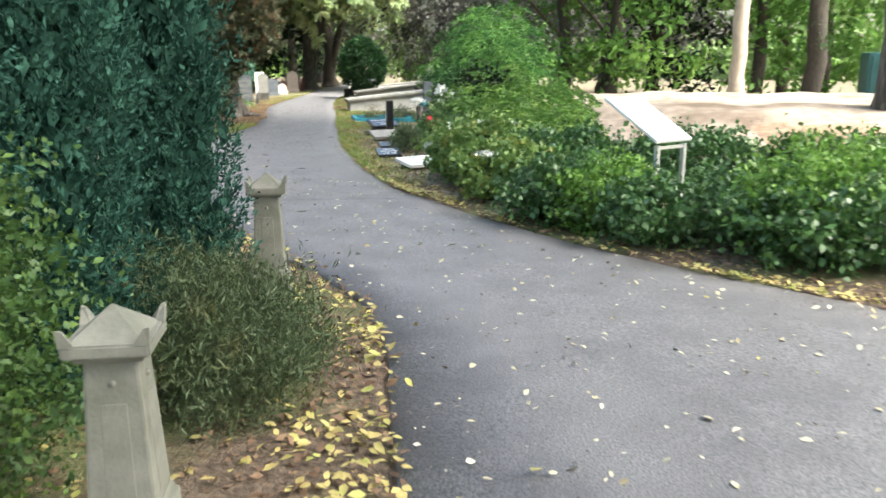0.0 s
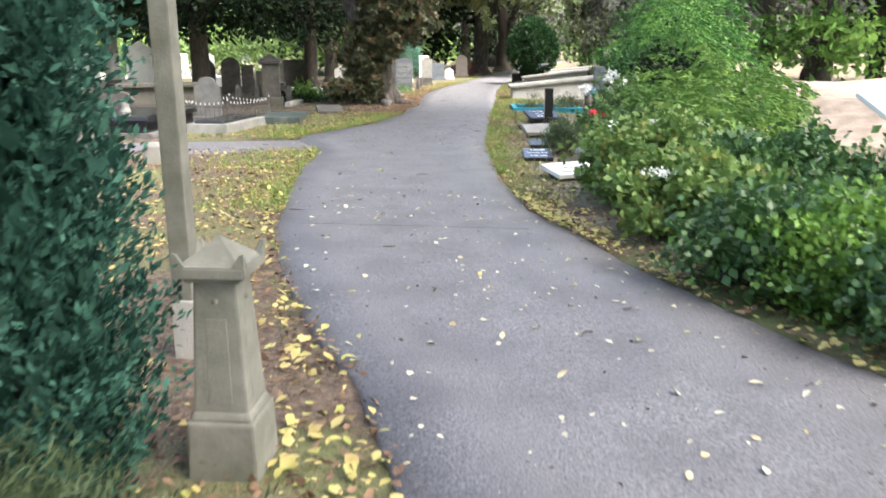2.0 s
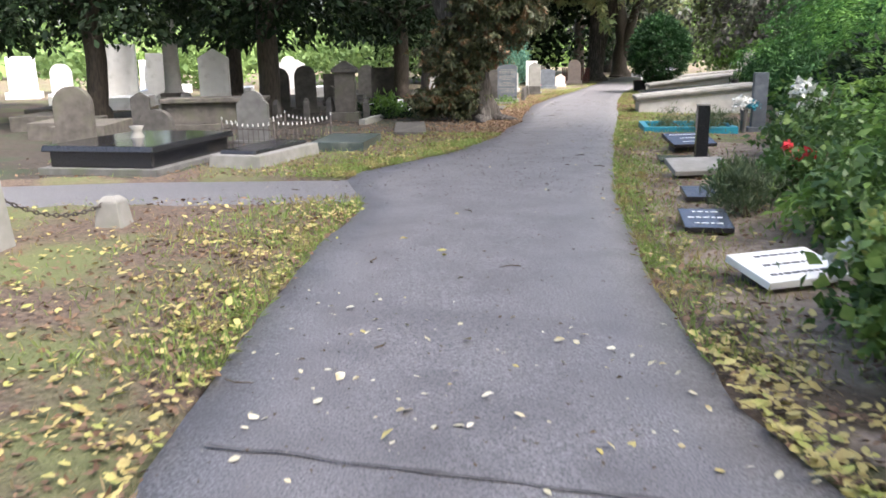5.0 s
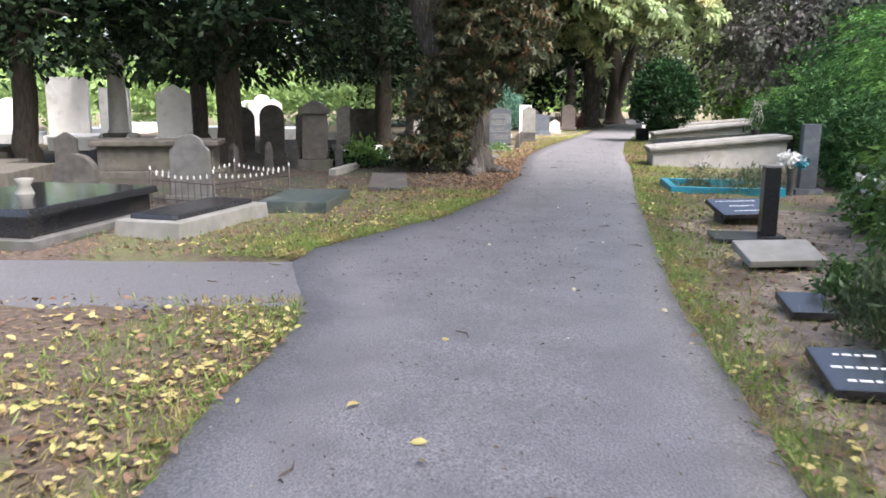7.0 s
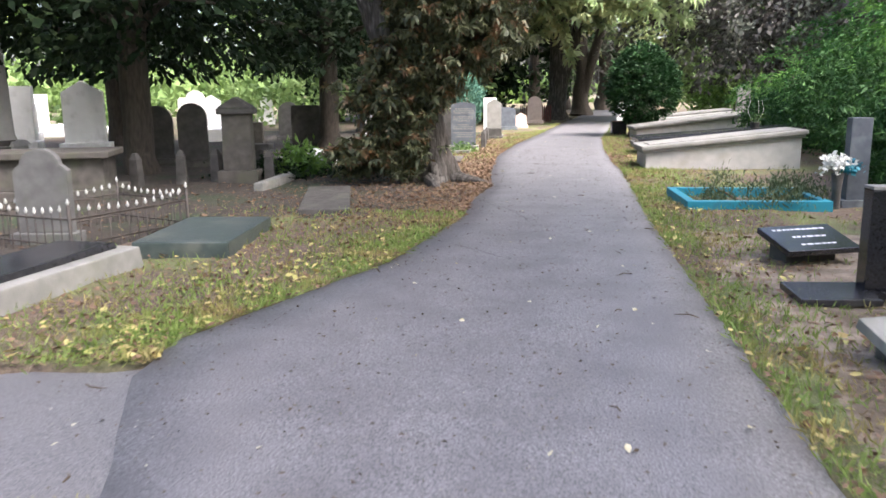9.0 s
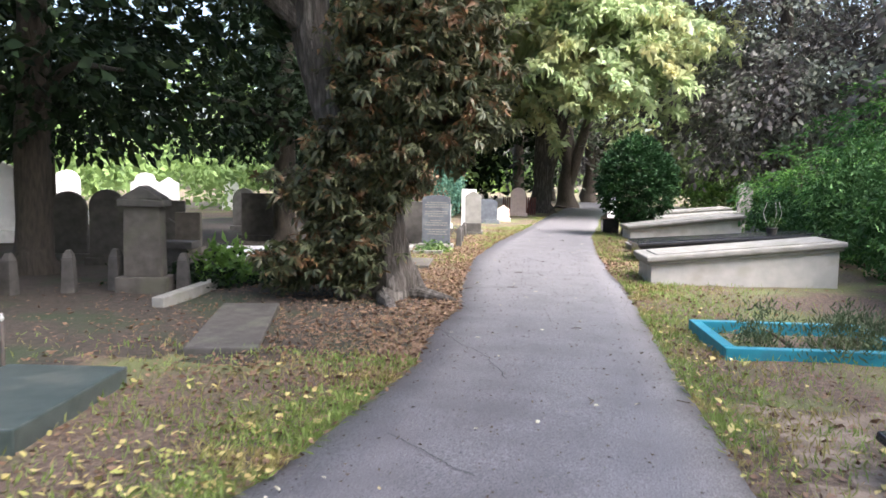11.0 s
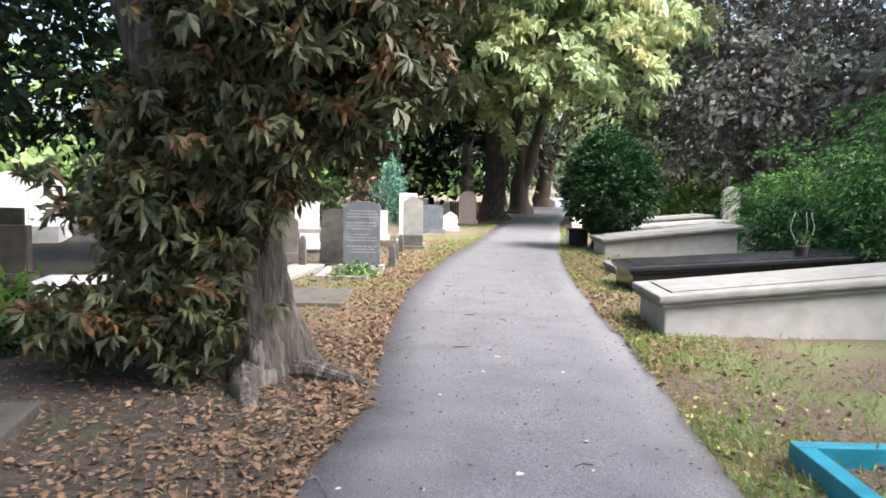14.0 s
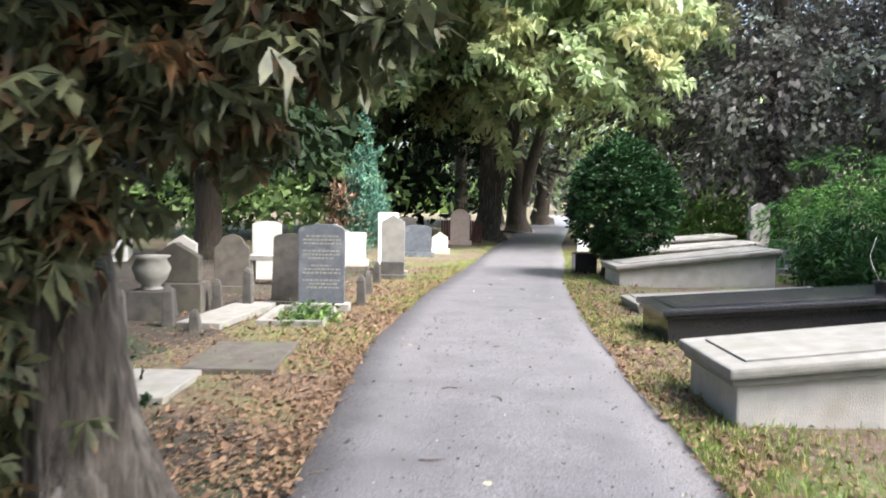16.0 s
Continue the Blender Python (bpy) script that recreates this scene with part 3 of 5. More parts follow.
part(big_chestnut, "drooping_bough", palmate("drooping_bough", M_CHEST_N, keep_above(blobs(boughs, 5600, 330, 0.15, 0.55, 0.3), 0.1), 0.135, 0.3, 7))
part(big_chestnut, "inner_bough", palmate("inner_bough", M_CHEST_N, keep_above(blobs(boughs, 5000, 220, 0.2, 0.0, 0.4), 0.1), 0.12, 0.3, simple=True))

# avenue chestnuts; their pale leaf colour carries the brightness of the far end
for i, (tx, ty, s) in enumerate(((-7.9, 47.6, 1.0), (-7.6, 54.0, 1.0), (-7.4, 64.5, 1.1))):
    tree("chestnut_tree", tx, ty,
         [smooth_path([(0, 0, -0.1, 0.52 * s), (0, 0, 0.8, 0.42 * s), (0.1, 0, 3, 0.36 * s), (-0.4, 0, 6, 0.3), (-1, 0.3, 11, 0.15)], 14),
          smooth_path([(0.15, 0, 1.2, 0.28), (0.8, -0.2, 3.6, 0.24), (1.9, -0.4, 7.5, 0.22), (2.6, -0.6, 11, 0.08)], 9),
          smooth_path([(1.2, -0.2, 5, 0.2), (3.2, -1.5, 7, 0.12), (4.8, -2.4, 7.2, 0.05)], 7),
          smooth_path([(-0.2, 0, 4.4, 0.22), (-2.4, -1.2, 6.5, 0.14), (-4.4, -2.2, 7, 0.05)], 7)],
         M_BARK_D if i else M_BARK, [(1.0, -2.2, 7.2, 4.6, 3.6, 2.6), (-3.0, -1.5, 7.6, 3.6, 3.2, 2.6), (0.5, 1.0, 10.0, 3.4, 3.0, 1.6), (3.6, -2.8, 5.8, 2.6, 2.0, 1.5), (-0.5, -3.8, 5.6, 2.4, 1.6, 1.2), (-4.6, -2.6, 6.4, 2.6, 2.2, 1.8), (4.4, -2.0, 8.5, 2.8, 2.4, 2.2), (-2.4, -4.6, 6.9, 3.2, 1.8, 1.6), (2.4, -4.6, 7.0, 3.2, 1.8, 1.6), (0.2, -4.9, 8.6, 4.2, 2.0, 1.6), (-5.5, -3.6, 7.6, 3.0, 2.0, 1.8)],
         14500 if i == 0 else 2600, M_CHEST_LIT, 0.34, "tall chestnut with yellow-green late summer crown, paled as if sunlit", 330, 0.13, 0.5, flare=0.5, fan=True, group="avenue chestnuts")

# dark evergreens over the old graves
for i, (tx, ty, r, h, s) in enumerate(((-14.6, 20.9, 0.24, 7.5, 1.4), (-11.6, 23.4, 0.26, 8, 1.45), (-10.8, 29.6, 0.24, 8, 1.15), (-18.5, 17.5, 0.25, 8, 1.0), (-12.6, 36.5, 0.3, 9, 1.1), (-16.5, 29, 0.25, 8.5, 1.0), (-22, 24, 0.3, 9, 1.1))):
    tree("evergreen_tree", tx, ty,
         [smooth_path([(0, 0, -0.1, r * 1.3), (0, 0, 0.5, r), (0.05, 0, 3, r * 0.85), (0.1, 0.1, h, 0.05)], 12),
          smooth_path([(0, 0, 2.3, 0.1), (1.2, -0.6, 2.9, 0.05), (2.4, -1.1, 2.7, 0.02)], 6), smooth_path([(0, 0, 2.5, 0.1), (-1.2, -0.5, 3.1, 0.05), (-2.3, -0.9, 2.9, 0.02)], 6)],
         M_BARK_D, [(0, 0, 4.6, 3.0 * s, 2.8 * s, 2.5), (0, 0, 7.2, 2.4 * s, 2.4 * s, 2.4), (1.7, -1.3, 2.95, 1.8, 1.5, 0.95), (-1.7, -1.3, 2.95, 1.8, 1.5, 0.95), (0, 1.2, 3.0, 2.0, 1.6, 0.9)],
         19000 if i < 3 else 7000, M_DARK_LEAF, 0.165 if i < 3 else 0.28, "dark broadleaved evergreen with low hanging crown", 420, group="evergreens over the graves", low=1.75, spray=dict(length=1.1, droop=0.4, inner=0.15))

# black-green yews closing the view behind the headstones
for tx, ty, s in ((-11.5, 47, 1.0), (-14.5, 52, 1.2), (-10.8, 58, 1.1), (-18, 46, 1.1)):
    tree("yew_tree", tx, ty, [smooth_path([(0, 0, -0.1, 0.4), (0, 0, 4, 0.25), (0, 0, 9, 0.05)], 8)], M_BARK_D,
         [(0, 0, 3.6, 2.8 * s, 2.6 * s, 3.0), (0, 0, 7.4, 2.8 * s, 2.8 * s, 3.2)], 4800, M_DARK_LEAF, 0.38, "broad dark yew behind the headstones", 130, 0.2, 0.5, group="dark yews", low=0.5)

# copper beeches
for tx, ty, s, nl, ls in ((1.4, 47.5, 1.1, 46000, 0.2), (8.5, 42, 1.1, 14000, 0.32), (-10.2, 66, 0.9, 6000, 0.4)):
    tree("copper_beech_tree", tx, ty,
         [smooth_path([(0, 0, -0.1, 0.6), (0, 0, 1, 0.42), (0.1, 0, 5, 0.34), (0, 0, 13, 0.06)], 10), smooth_path([(0, 0, 3, 0.16), (-2, -1.6, 4.4, 0.09), (-4, -3, 3.6, 0.03)], 7), smooth_path([(0, 0, 3.6, 0.16), (1.5, -2, 4.8, 0.09), (2.4, -4, 4, 0.03)], 7)],
         M_BARK_D, [(0, 0, 6, 4.6 * s, 4.4 * s, 3.8), (0, 0, 11, 4 * s, 4 * s, 4), (-2.2, -2.5, 3.9, 2.4, 2, 1.6), (2, -3, 4, 2.4, 2, 1.7)],
         nl, M_COPPER, ls, "copper beech with drooping dark purple boughs", 520, low=0.8, width=0.5, spray=dict(length=2.6, droop=0.65, inner=0.1, width=0.15))

# woodland beyond the sandy bank; first three: dark masses added to fill beech's sky gaps
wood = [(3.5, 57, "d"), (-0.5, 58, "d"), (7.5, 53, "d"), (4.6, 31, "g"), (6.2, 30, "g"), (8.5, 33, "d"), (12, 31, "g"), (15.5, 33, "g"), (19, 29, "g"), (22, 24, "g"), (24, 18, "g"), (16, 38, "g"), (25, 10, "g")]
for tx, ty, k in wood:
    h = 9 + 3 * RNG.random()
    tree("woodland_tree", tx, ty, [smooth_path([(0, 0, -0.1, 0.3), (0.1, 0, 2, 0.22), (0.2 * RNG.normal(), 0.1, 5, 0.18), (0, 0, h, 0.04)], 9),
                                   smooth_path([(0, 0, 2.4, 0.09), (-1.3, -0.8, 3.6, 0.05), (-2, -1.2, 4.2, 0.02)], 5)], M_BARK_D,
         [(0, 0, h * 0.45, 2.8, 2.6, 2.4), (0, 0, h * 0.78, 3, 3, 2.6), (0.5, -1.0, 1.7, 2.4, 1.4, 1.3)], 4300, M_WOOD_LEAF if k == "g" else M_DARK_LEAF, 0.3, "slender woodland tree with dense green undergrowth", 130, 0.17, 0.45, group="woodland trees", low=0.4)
tree("pale_trunk_tree", 9.6, 26.4, [smooth_path([(0, 0, 0.3, 0.3), (0, 0, 1.2, 0.24), (0.1, 0, 5, 0.22), (0.2, 0, 11, 0.08)], 14)], M_BARK_P, [(0, 0, 10, 2.6, 2.6, 2.4)], 2500, M_WOOD_LEAF, 0.22, "tree with bare pale trunk on the sandy bank", 60)
iv = tree("ivy_clad_tree", 12.6, 27.5, [smooth_path([(0, 0, -0.1, 0.34), (0, 0, 3, 0.3), (0, 0, 11, 0.1)], 12)], M_BARK_D, [(0, 0, 2.5, 0.42, 0.42, 2.8), (0, 0, 10, 2.6, 2.6, 2.4)], 6000, M_IVY, 0.13, "straight trunk clad in dark ivy", 160, 0.2, 0.7)
# Unseen crown lobes are added towards the path to shade it.
tree("dark_trunk_tree", 9.3, 16.6, [smooth_path([(0, 0, -0.1, 0.5), (0, 0, 0.6, 0.36), (0.05, 0, 5, 0.36), (-0.4, 0, 14, 0.22), (-0.5, 0.5, 24, 0.05)], 16)], M_BARK, [(-1.5, -1.5, 10.5, 5.2, 5.6, 2.6), (-3.0, -0.5, 14.0, 5.0, 5.4, 3.0), (-2.5, 3.0, 12.5, 4.0, 4.0, 2.4), (-2.5, -1.5, 19.5, 5.0, 6.0, 3.0), (-0.5, -2.0, 24.0, 4.5, 5.0, 2.4)], 8000, M_WOOD_LEAF, 0.45, "tall tree with stout brown trunk beside the sand, crown widened for shade", 240)

# Unseen trees, added to keep the sun off the near path.
for tx, ty, h in ((8.5, -9.0, 18), (-6.5, -5.0, 15), (1.5, -11.0, 16), (-9, 1, 13), (8.5, -0.5, 18), (10.0, 5.5, 20), (10.5, 10.5, 22)):
    tree("tall_tree", tx, ty, [smooth_path([(0, 0, -0.1, 0.55), (0, 0, 1, 0.4), (0.1, 0, h * 0.5, 0.3), (0, 0, h, 0.05)], 10)], M_BARK_D,
         [(0, 0, h * 0.66, 4.4, 4.4, h * 0.2), (0, 0, h * 0.88, 3.8, 3.8, h * 0.15), (-1.5, 1.0, h * 0.6, 3.2, 3.2, h * 0.13)], 1500, M_WOOD_LEAF, 0.75, "unseen broadleaved tree with high green crown, added for shade", 150, 0.17, 0.3, group="tall trees by the entrance")

# far woods all round, one mass
fp = []
for a in np.linspace(0, 2 * math.pi, 90, endpoint=False):
    rr = 62 + 8 * RNG.random()
    cx, cy = -4 + rr * math.sin(a), 28 + rr * math.cos(a) * 1.15
    if -9 < cx < -4 and cy > 60:
        cy += 16
    hh = 11 + 5 * RNG.random()
    fp.append(blobs([(cx, cy, hh * 0.36, 4.2, 3, hh * 0.4), (cx, cy, hh * 0.8, 3.6, 3, hh * 0.26)], 260, 26, 0.24, 0.4))
for a in np.linspace(0, 2 * math.pi, 110, endpoint=False):
    rr = 54 + 5 * RNG.random()
    cx, cy = -4 + rr * math.sin(a), 28 + rr * math.cos(a) * 1.2
    if not (-11 < cx < -3 and cy > 60):
        fp.append(blobs([(cx, cy, 1.4, 2.8, 2.0, 2.2)], 170, 20, 0.26, 0.3))
fp = keep_above(np.concatenate(fp), 0.05)
tagged(new("far_woods", leaves("far_woods", M_FAR, fp, 1.3, 0.6)), "distant green woodland round the burial ground", "woods", "", "stuff")
sp = []
for tx, ty in ((-24, 38), (-28, 34), (-20, 42), (-32, 29), (-16.5, 45), (-35, 23), (-36, 16), (-12.5, 43.5), (-27, 41), (2, 52), (-1, 56), (-30, 12)):
    sp.append(blobs([(tx, ty, 1.5, 2.8, 2.2, 1.8)], 1500, 45, 0.2, 0.4))
tagged(new("sunlit_shrubs", leaves("sunlit_shrubs", M_FAR, keep_above(np.concatenate(sp), 0.05), 0.28, 0.55)), "sunlit light green shrubs beyond the graves", "shrubs", "", "stuff")


# ---- shrubs ----
def shrub(name, x, y, ells, n, material, size, label, clumps=70, spread=0.2, shell=0.4, width=0.5, up=None, category="shrub", stems=4, group="", fan=False, tall=0.75, spray=None):
    e = empty(name, x, y)
    lim = []
    for k in range(stems):
        ex, ey, ez = ells[k % len(ells)][:3]
        lim.append(smooth_path([(0.05 * RNG.normal(), 0.05 * RNG.normal(), -0.05, 0.025), (ex * 0.6, ey * 0.6, ez * 0.6, 0.016), (ex, ey, ez, 0.008)], 5))
    part(e, "stem", tube(lim, "stem", M_TWIG, 5))
    if spray:
        part(e, "foliage", spray_leaves("foliage", material, sprays(ells, clumps, n, **spray), size, width, 0.02))
        return tagged(e, label, category, group)
    p = keep_above(blobs(ells, n, clumps, spread, shell, tall), 0.01)
    part(e, "foliage", palmate("foliage", material, p, size, 0.3) if fan else leaves("foliage", material, p, size, width, up))
    return tagged(e, label, category, group)


UP = np.array([0, 0, 0.9])
for bx, by, r, n in ((-1.86, 3.4, 0.46, 54000), (-1.58, 4.48, 0.29, 36000)):
    body = [(0.06, -0.06, 0.35, r * 1.02, r * 1.02, 0.5), (0, 0, 0.75, r, r, 0.9), (0, 0, 1.5, r * 0.95, r * 0.95, 0.9), (0, 0, 2.3, r * 0.9, r * 0.9, 1.0), (0, 0, 3.3, r * 0.7, r * 0.7, 1.1)]
    cyp = shrub("columnar_cypress", bx, by, body, n, M_CYP, 0.032, "dense blue-green columnar cypress", 1000, width=0.42, category="tree", group="columnar cypresses", spray=dict(length=0.3, width=0.16, droop=-0.15, flat=0.5, inner=0.8, rise=1.5))
    part(cyp, "inner_foliage", leaves("inner_foliage", M_CYP, blobs([(0, 0, 0.6, r * 0.8, r * 0.8, 0.7), (0, 0, 1.7, r * 0.8, r * 0.8, 1.0), (0, 0, 2.8, r * 0.7, r * 0.7, 1.1)], 15000, 400, 0.1, 0.5, 3.0), 0.085, 0.5, np.array([0, 0, 1.5])))
shrub("box_bush", -1.75, 2.45, [(0, 0, 0.6, 0.5, 0.42, 0.7), (-0.3, -0.1, 0.8, 0.42, 0.4, 0.6), (-0.4, -0.3, 0.45, 0.4, 0.4, 0.5)], 28000, M_BOX, 0.03, "bushy green box shrub", 420, 0.16, 0.6, 0.6)
shrub("juniper_bush", -0.9, 3.45, [(0, 0, 0.2, 0.36, 0.58, 0.3), (-0.25, 0.1, 0.32, 0.3, 0.5, 0.33)], 30000, M_JUN, 0.045, "low feathery grey-green juniper", 320, 0.2, 0.5, 0.14, np.array([0.3, -0.2, 0.6]))

for bx, by, ax, ay, hz, m, s, nm, lb in (
        (2.1, 6.7, 0.85, 0.6, 0.54, "i", 0.07, "ivy_hedge", "clipped dark ivy hedge beside the path"),
        (3.1, 5.9, 0.9, 0.6, 0.66, "i", 0.07, "ivy_hedge", "clipped dark ivy hedge beside the path"),
        (4.5, 5.0, 1.1, 0.8, 0.66, "i", 0.07, "ivy_hedge", "clipped dark ivy hedge beside the path"),
        (1.3, 7.7, 0.7, 0.6, 0.6, "i", 0.07, "ivy_hedge", "clipped dark ivy hedge beside the path"),
        (3.15, 6.1, 0.85, 0.5, 0.9, "g", 0.06, "privet_bush", "bright yellow-green privet shrub"),
        (4.5, 5.4, 1.0, 0.55, 0.9, "g", 0.06, "privet_bush", "bright yellow-green privet shrub"),
        (1.5, 7.25, 0.5, 0.4, 0.62, "g", 0.055, "privet_bush", "bright yellow-green privet shrub"),
        (1.4, 9.9, 0.9, 0.6, 0.7, "i", 0.08, "laurel_hedge", "low dark green hedge round the bed"),
        (2.9, 9.6, 1.0, 0.6, 0.72, "i", 0.08, "laurel_hedge", "low dark green hedge round the bed"),
        (4.6, 9.2, 1.1, 0.6, 0.72, "b", 0.08, "laurel_hedge", "low dark green hedge round the bed"),
        (6.5, 8.8, 1.2, 0.6, 0.72, "b", 0.08, "laurel_hedge", "low dark green hedge round the bed"),
        (8.4, 8.2, 1.2, 0.6, 0.72, "b", 0.08, "laurel_hedge", "low dark green hedge round the bed")):
    mm = {"i": M_IVY, "g": M_BRIGHT, "b": M_BOX}[m]
    shrub(nm, bx, by, [(0, 0, hz * 0.5, ax, ay, hz * 0.52), (ax * 0.4, 0.1, hz * 0.55, ax * 0.5, ay * 0.8, hz * 0.5), (-ax * 0.4, -0.1, hz * 0.45, ax * 0.5, ay * 0.8, hz * 0.5)], 6400, mm, s * 0.82, lb, 230, 0.14, 0.55, 0.7, group=nm.replace("_", " ") + " row")
for bx, by, ax, ay, hz in ((0.75, 8.9, 0.6, 0.55, 0.6), (0.45, 10.0, 0.6, 0.7, 0.75), (0.9, 11.2, 0.7, 0.7, 0.62)):
    hyd = shrub("hydrangea_bush", bx, by, [(0, 0, hz * 0.55, ax, ay, hz * 0.55)], 5600, M_HYD, 0.065, "broad-leaved flowering shrub with yellowing leaves", 75, 0.15, 0.45, 0.75, group="flowering shrubs")
    heads = blobs([(0, 0, hz * 0.6, ax * 0.95, ay * 0.95, hz * 0.6)], 9, 9, 0.01, 0.95)
    heads = heads[heads[:, 2] > hz * 0.55]
    part(hyd, "flower_head", leaves("flower_head", M_PETAL, np.repeat(heads, 40, 0) + RNG.normal(size=(40 * len(heads), 3)) * np.array([0.05, 0.05, 0.012]), 0.022, 0.8), "flat white flower heads", "stuff")
for bx, by, r, h in ((1.0, 13.0, 0.9, 0.85), (1.6, 15.2, 1.0, 0.9), (0.9, 17.2, 0.8, 1.1), (2.2, 17.8, 1.1, 1.0), (1.2, 19.6, 0.8, 1.35)):
    shrub("leafy_shrub", bx, by, [(0, 0, h * 0.5, r, r * 0.8, h * 0.5), (0.2, 0, h * 0.75, r * 0.6, r * 0.6, h * 0.45)], 5200, M_FEATHER, 0.1, "tall light green feathery shrub", 90, width=0.36, group="tall green shrubs", spray=dict(length=0.85, droop=0.5, inner=0.15, width=0.2))
# yew hedge and bushes behind the tombs
for bx, by, ax, ay, hz in ((0.5, 22.6, 0.7, 1.2, 1.3), (0.75, 24.6, 0.7, 1.2, 1.3), (0.8, 27.0, 0.8, 1.3, 1.7), (0.55, 29.3, 0.85, 1.2, 2.1), (0.35, 31.6, 0.8, 1.1, 1.15), (-0.05, 33.3, 0.85, 0.9, 1.12), (1.6, 32.6, 1.2, 1.2, 1.2)):
    shrub("yew_hedge", bx, by, [(0, 0, hz * 0.5, ax, ay, hz * 0.55), (0, 0.5, hz * 0.5, ax, ay * 0.7, hz * 0.5)], 5400, M_YEW, 0.115, "dense dark green yew hedge", 330, 0.13, 0.65, 0.3, group="yew hedge")
for bx, by, r, h in ((1.7, 23.4, 1.0, 3.0), (1.5, 26.2, 1.0, 3.2), (1.3, 30.6, 1.0, 3.3), (0.5, 35.8, 1.0, 2.3), (2.2, 35.0, 1.2, 2.8)):
    shrub("green_conifer", bx, by, [(0, 0, h * 0.45, r, r, h * 0.45), (0, 0, h * 0.75, r * 0.7, r * 0.7, h * 0.35)], 10000, M_CONIFER, 0.1, "tall fresh green conifer shrub", 120, width=0.28, group="fresh green conifers", spray=dict(length=1.05, droop=0.5, inner=0.2, width=0.17))
shrub("clipped_hedge", -0.5, 44.8, [(0, 0, 0.7, 1.5, 0.6, 0.72), (0.9, 0, 0.7, 0.9, 0.6, 0.72), (-0.9, 0, 0.7, 0.8, 0.55, 0.7)], 5000, M_BRIGHT, 0.12, "sunlit yellow-green clipped hedge behind the tombs", 260, 0.13, 0.6, 0.5, category="hedge")
# clipped round yew on a short trunk
e = empty("round_yew_bush", -3.85, 35.6)
part(e, "trunk", tube([smooth_path([(0, 0, -0.05, 0.1), (0.05, 0, 0.5, 0.085), (0.3, 0, 1.4, 0.06)], 6)], "trunk", M_BARK_D, 8))
part(e, "foliage", spray_leaves("foliage", M_YEW_D, sprays([(0.3, 0, 1.4, 0.98, 0.98, 0.98), (0.25, 0, 1.75, 0.74, 0.74, 0.85)], 1500, 32000, 0.2, 0.26, 0.2, 0.8, 0.78, 0.3), 0.085, 0.34, 0.3))
tagged(e, "rounded clipped dark green yew on short trunk", "shrub")
# bicoloured cypress
M_CYP_L = mat("pale blue green cypress", (0.05, 0.13, 0.1), (0.11, 0.23, 0.17), 5, 0.7, 0, c=(0.16, 0.3, 0.2), cscale=3, translucent=0.2, spec=0.2)
e = empty("small_cypress", -9.9, 39.4)
part(e, "trunk", tube([[(0, 0, -0.05, 0.09), (0, 0, 2.4, 0.03)]], "trunk", M_BARK_D, 8))
part(e, "foliage", leaves("foliage", M_CYP_L, blobs([(0, 0, 1.0, 0.6, 0.6, 0.9), (0.03, 0, 1.9, 0.42, 0.42, 0.9), (0.05, 0, 2.7, 0.24, 0.24, 0.7), (0.05, 0, 3.2, 0.1, 0.1, 0.4)], 8000, 260, 0.12, 0.6, 1.6), 0.09, 0.35, UP))
part(e, "dead_foliage", leaves("dead_foliage", M_LEAF_B, blobs([(-0.35, -0.35, 1.1, 0.4, 0.3, 0.9)], 1400, 50, 0.2, 0.4), 0.11, 0.35, UP), "browned dead sprays")
tagged(e, "small conical cypress partly turned brown", "tree")
shrub("leafy_bush", -8.5, 23.4, [(0, 0, 0.25, 0.4, 0.35, 0.3)], 900, M_BRIGHT, 0.12, "small bright green bush among the graves", 40, 0.25, 0.3, 0.4)
shrub("dark_groundcover", -7.6, 24.2, [(0, 0, 0.05, 1.0, 1.3, 0.14), (-1.2, -0.9, 0.05, 1.0, 0.9, 0.12)], 3500, M_DARK_LEAF, 0.08, "dark low ground cover", 140, 0.2, 0.3, 0.6)


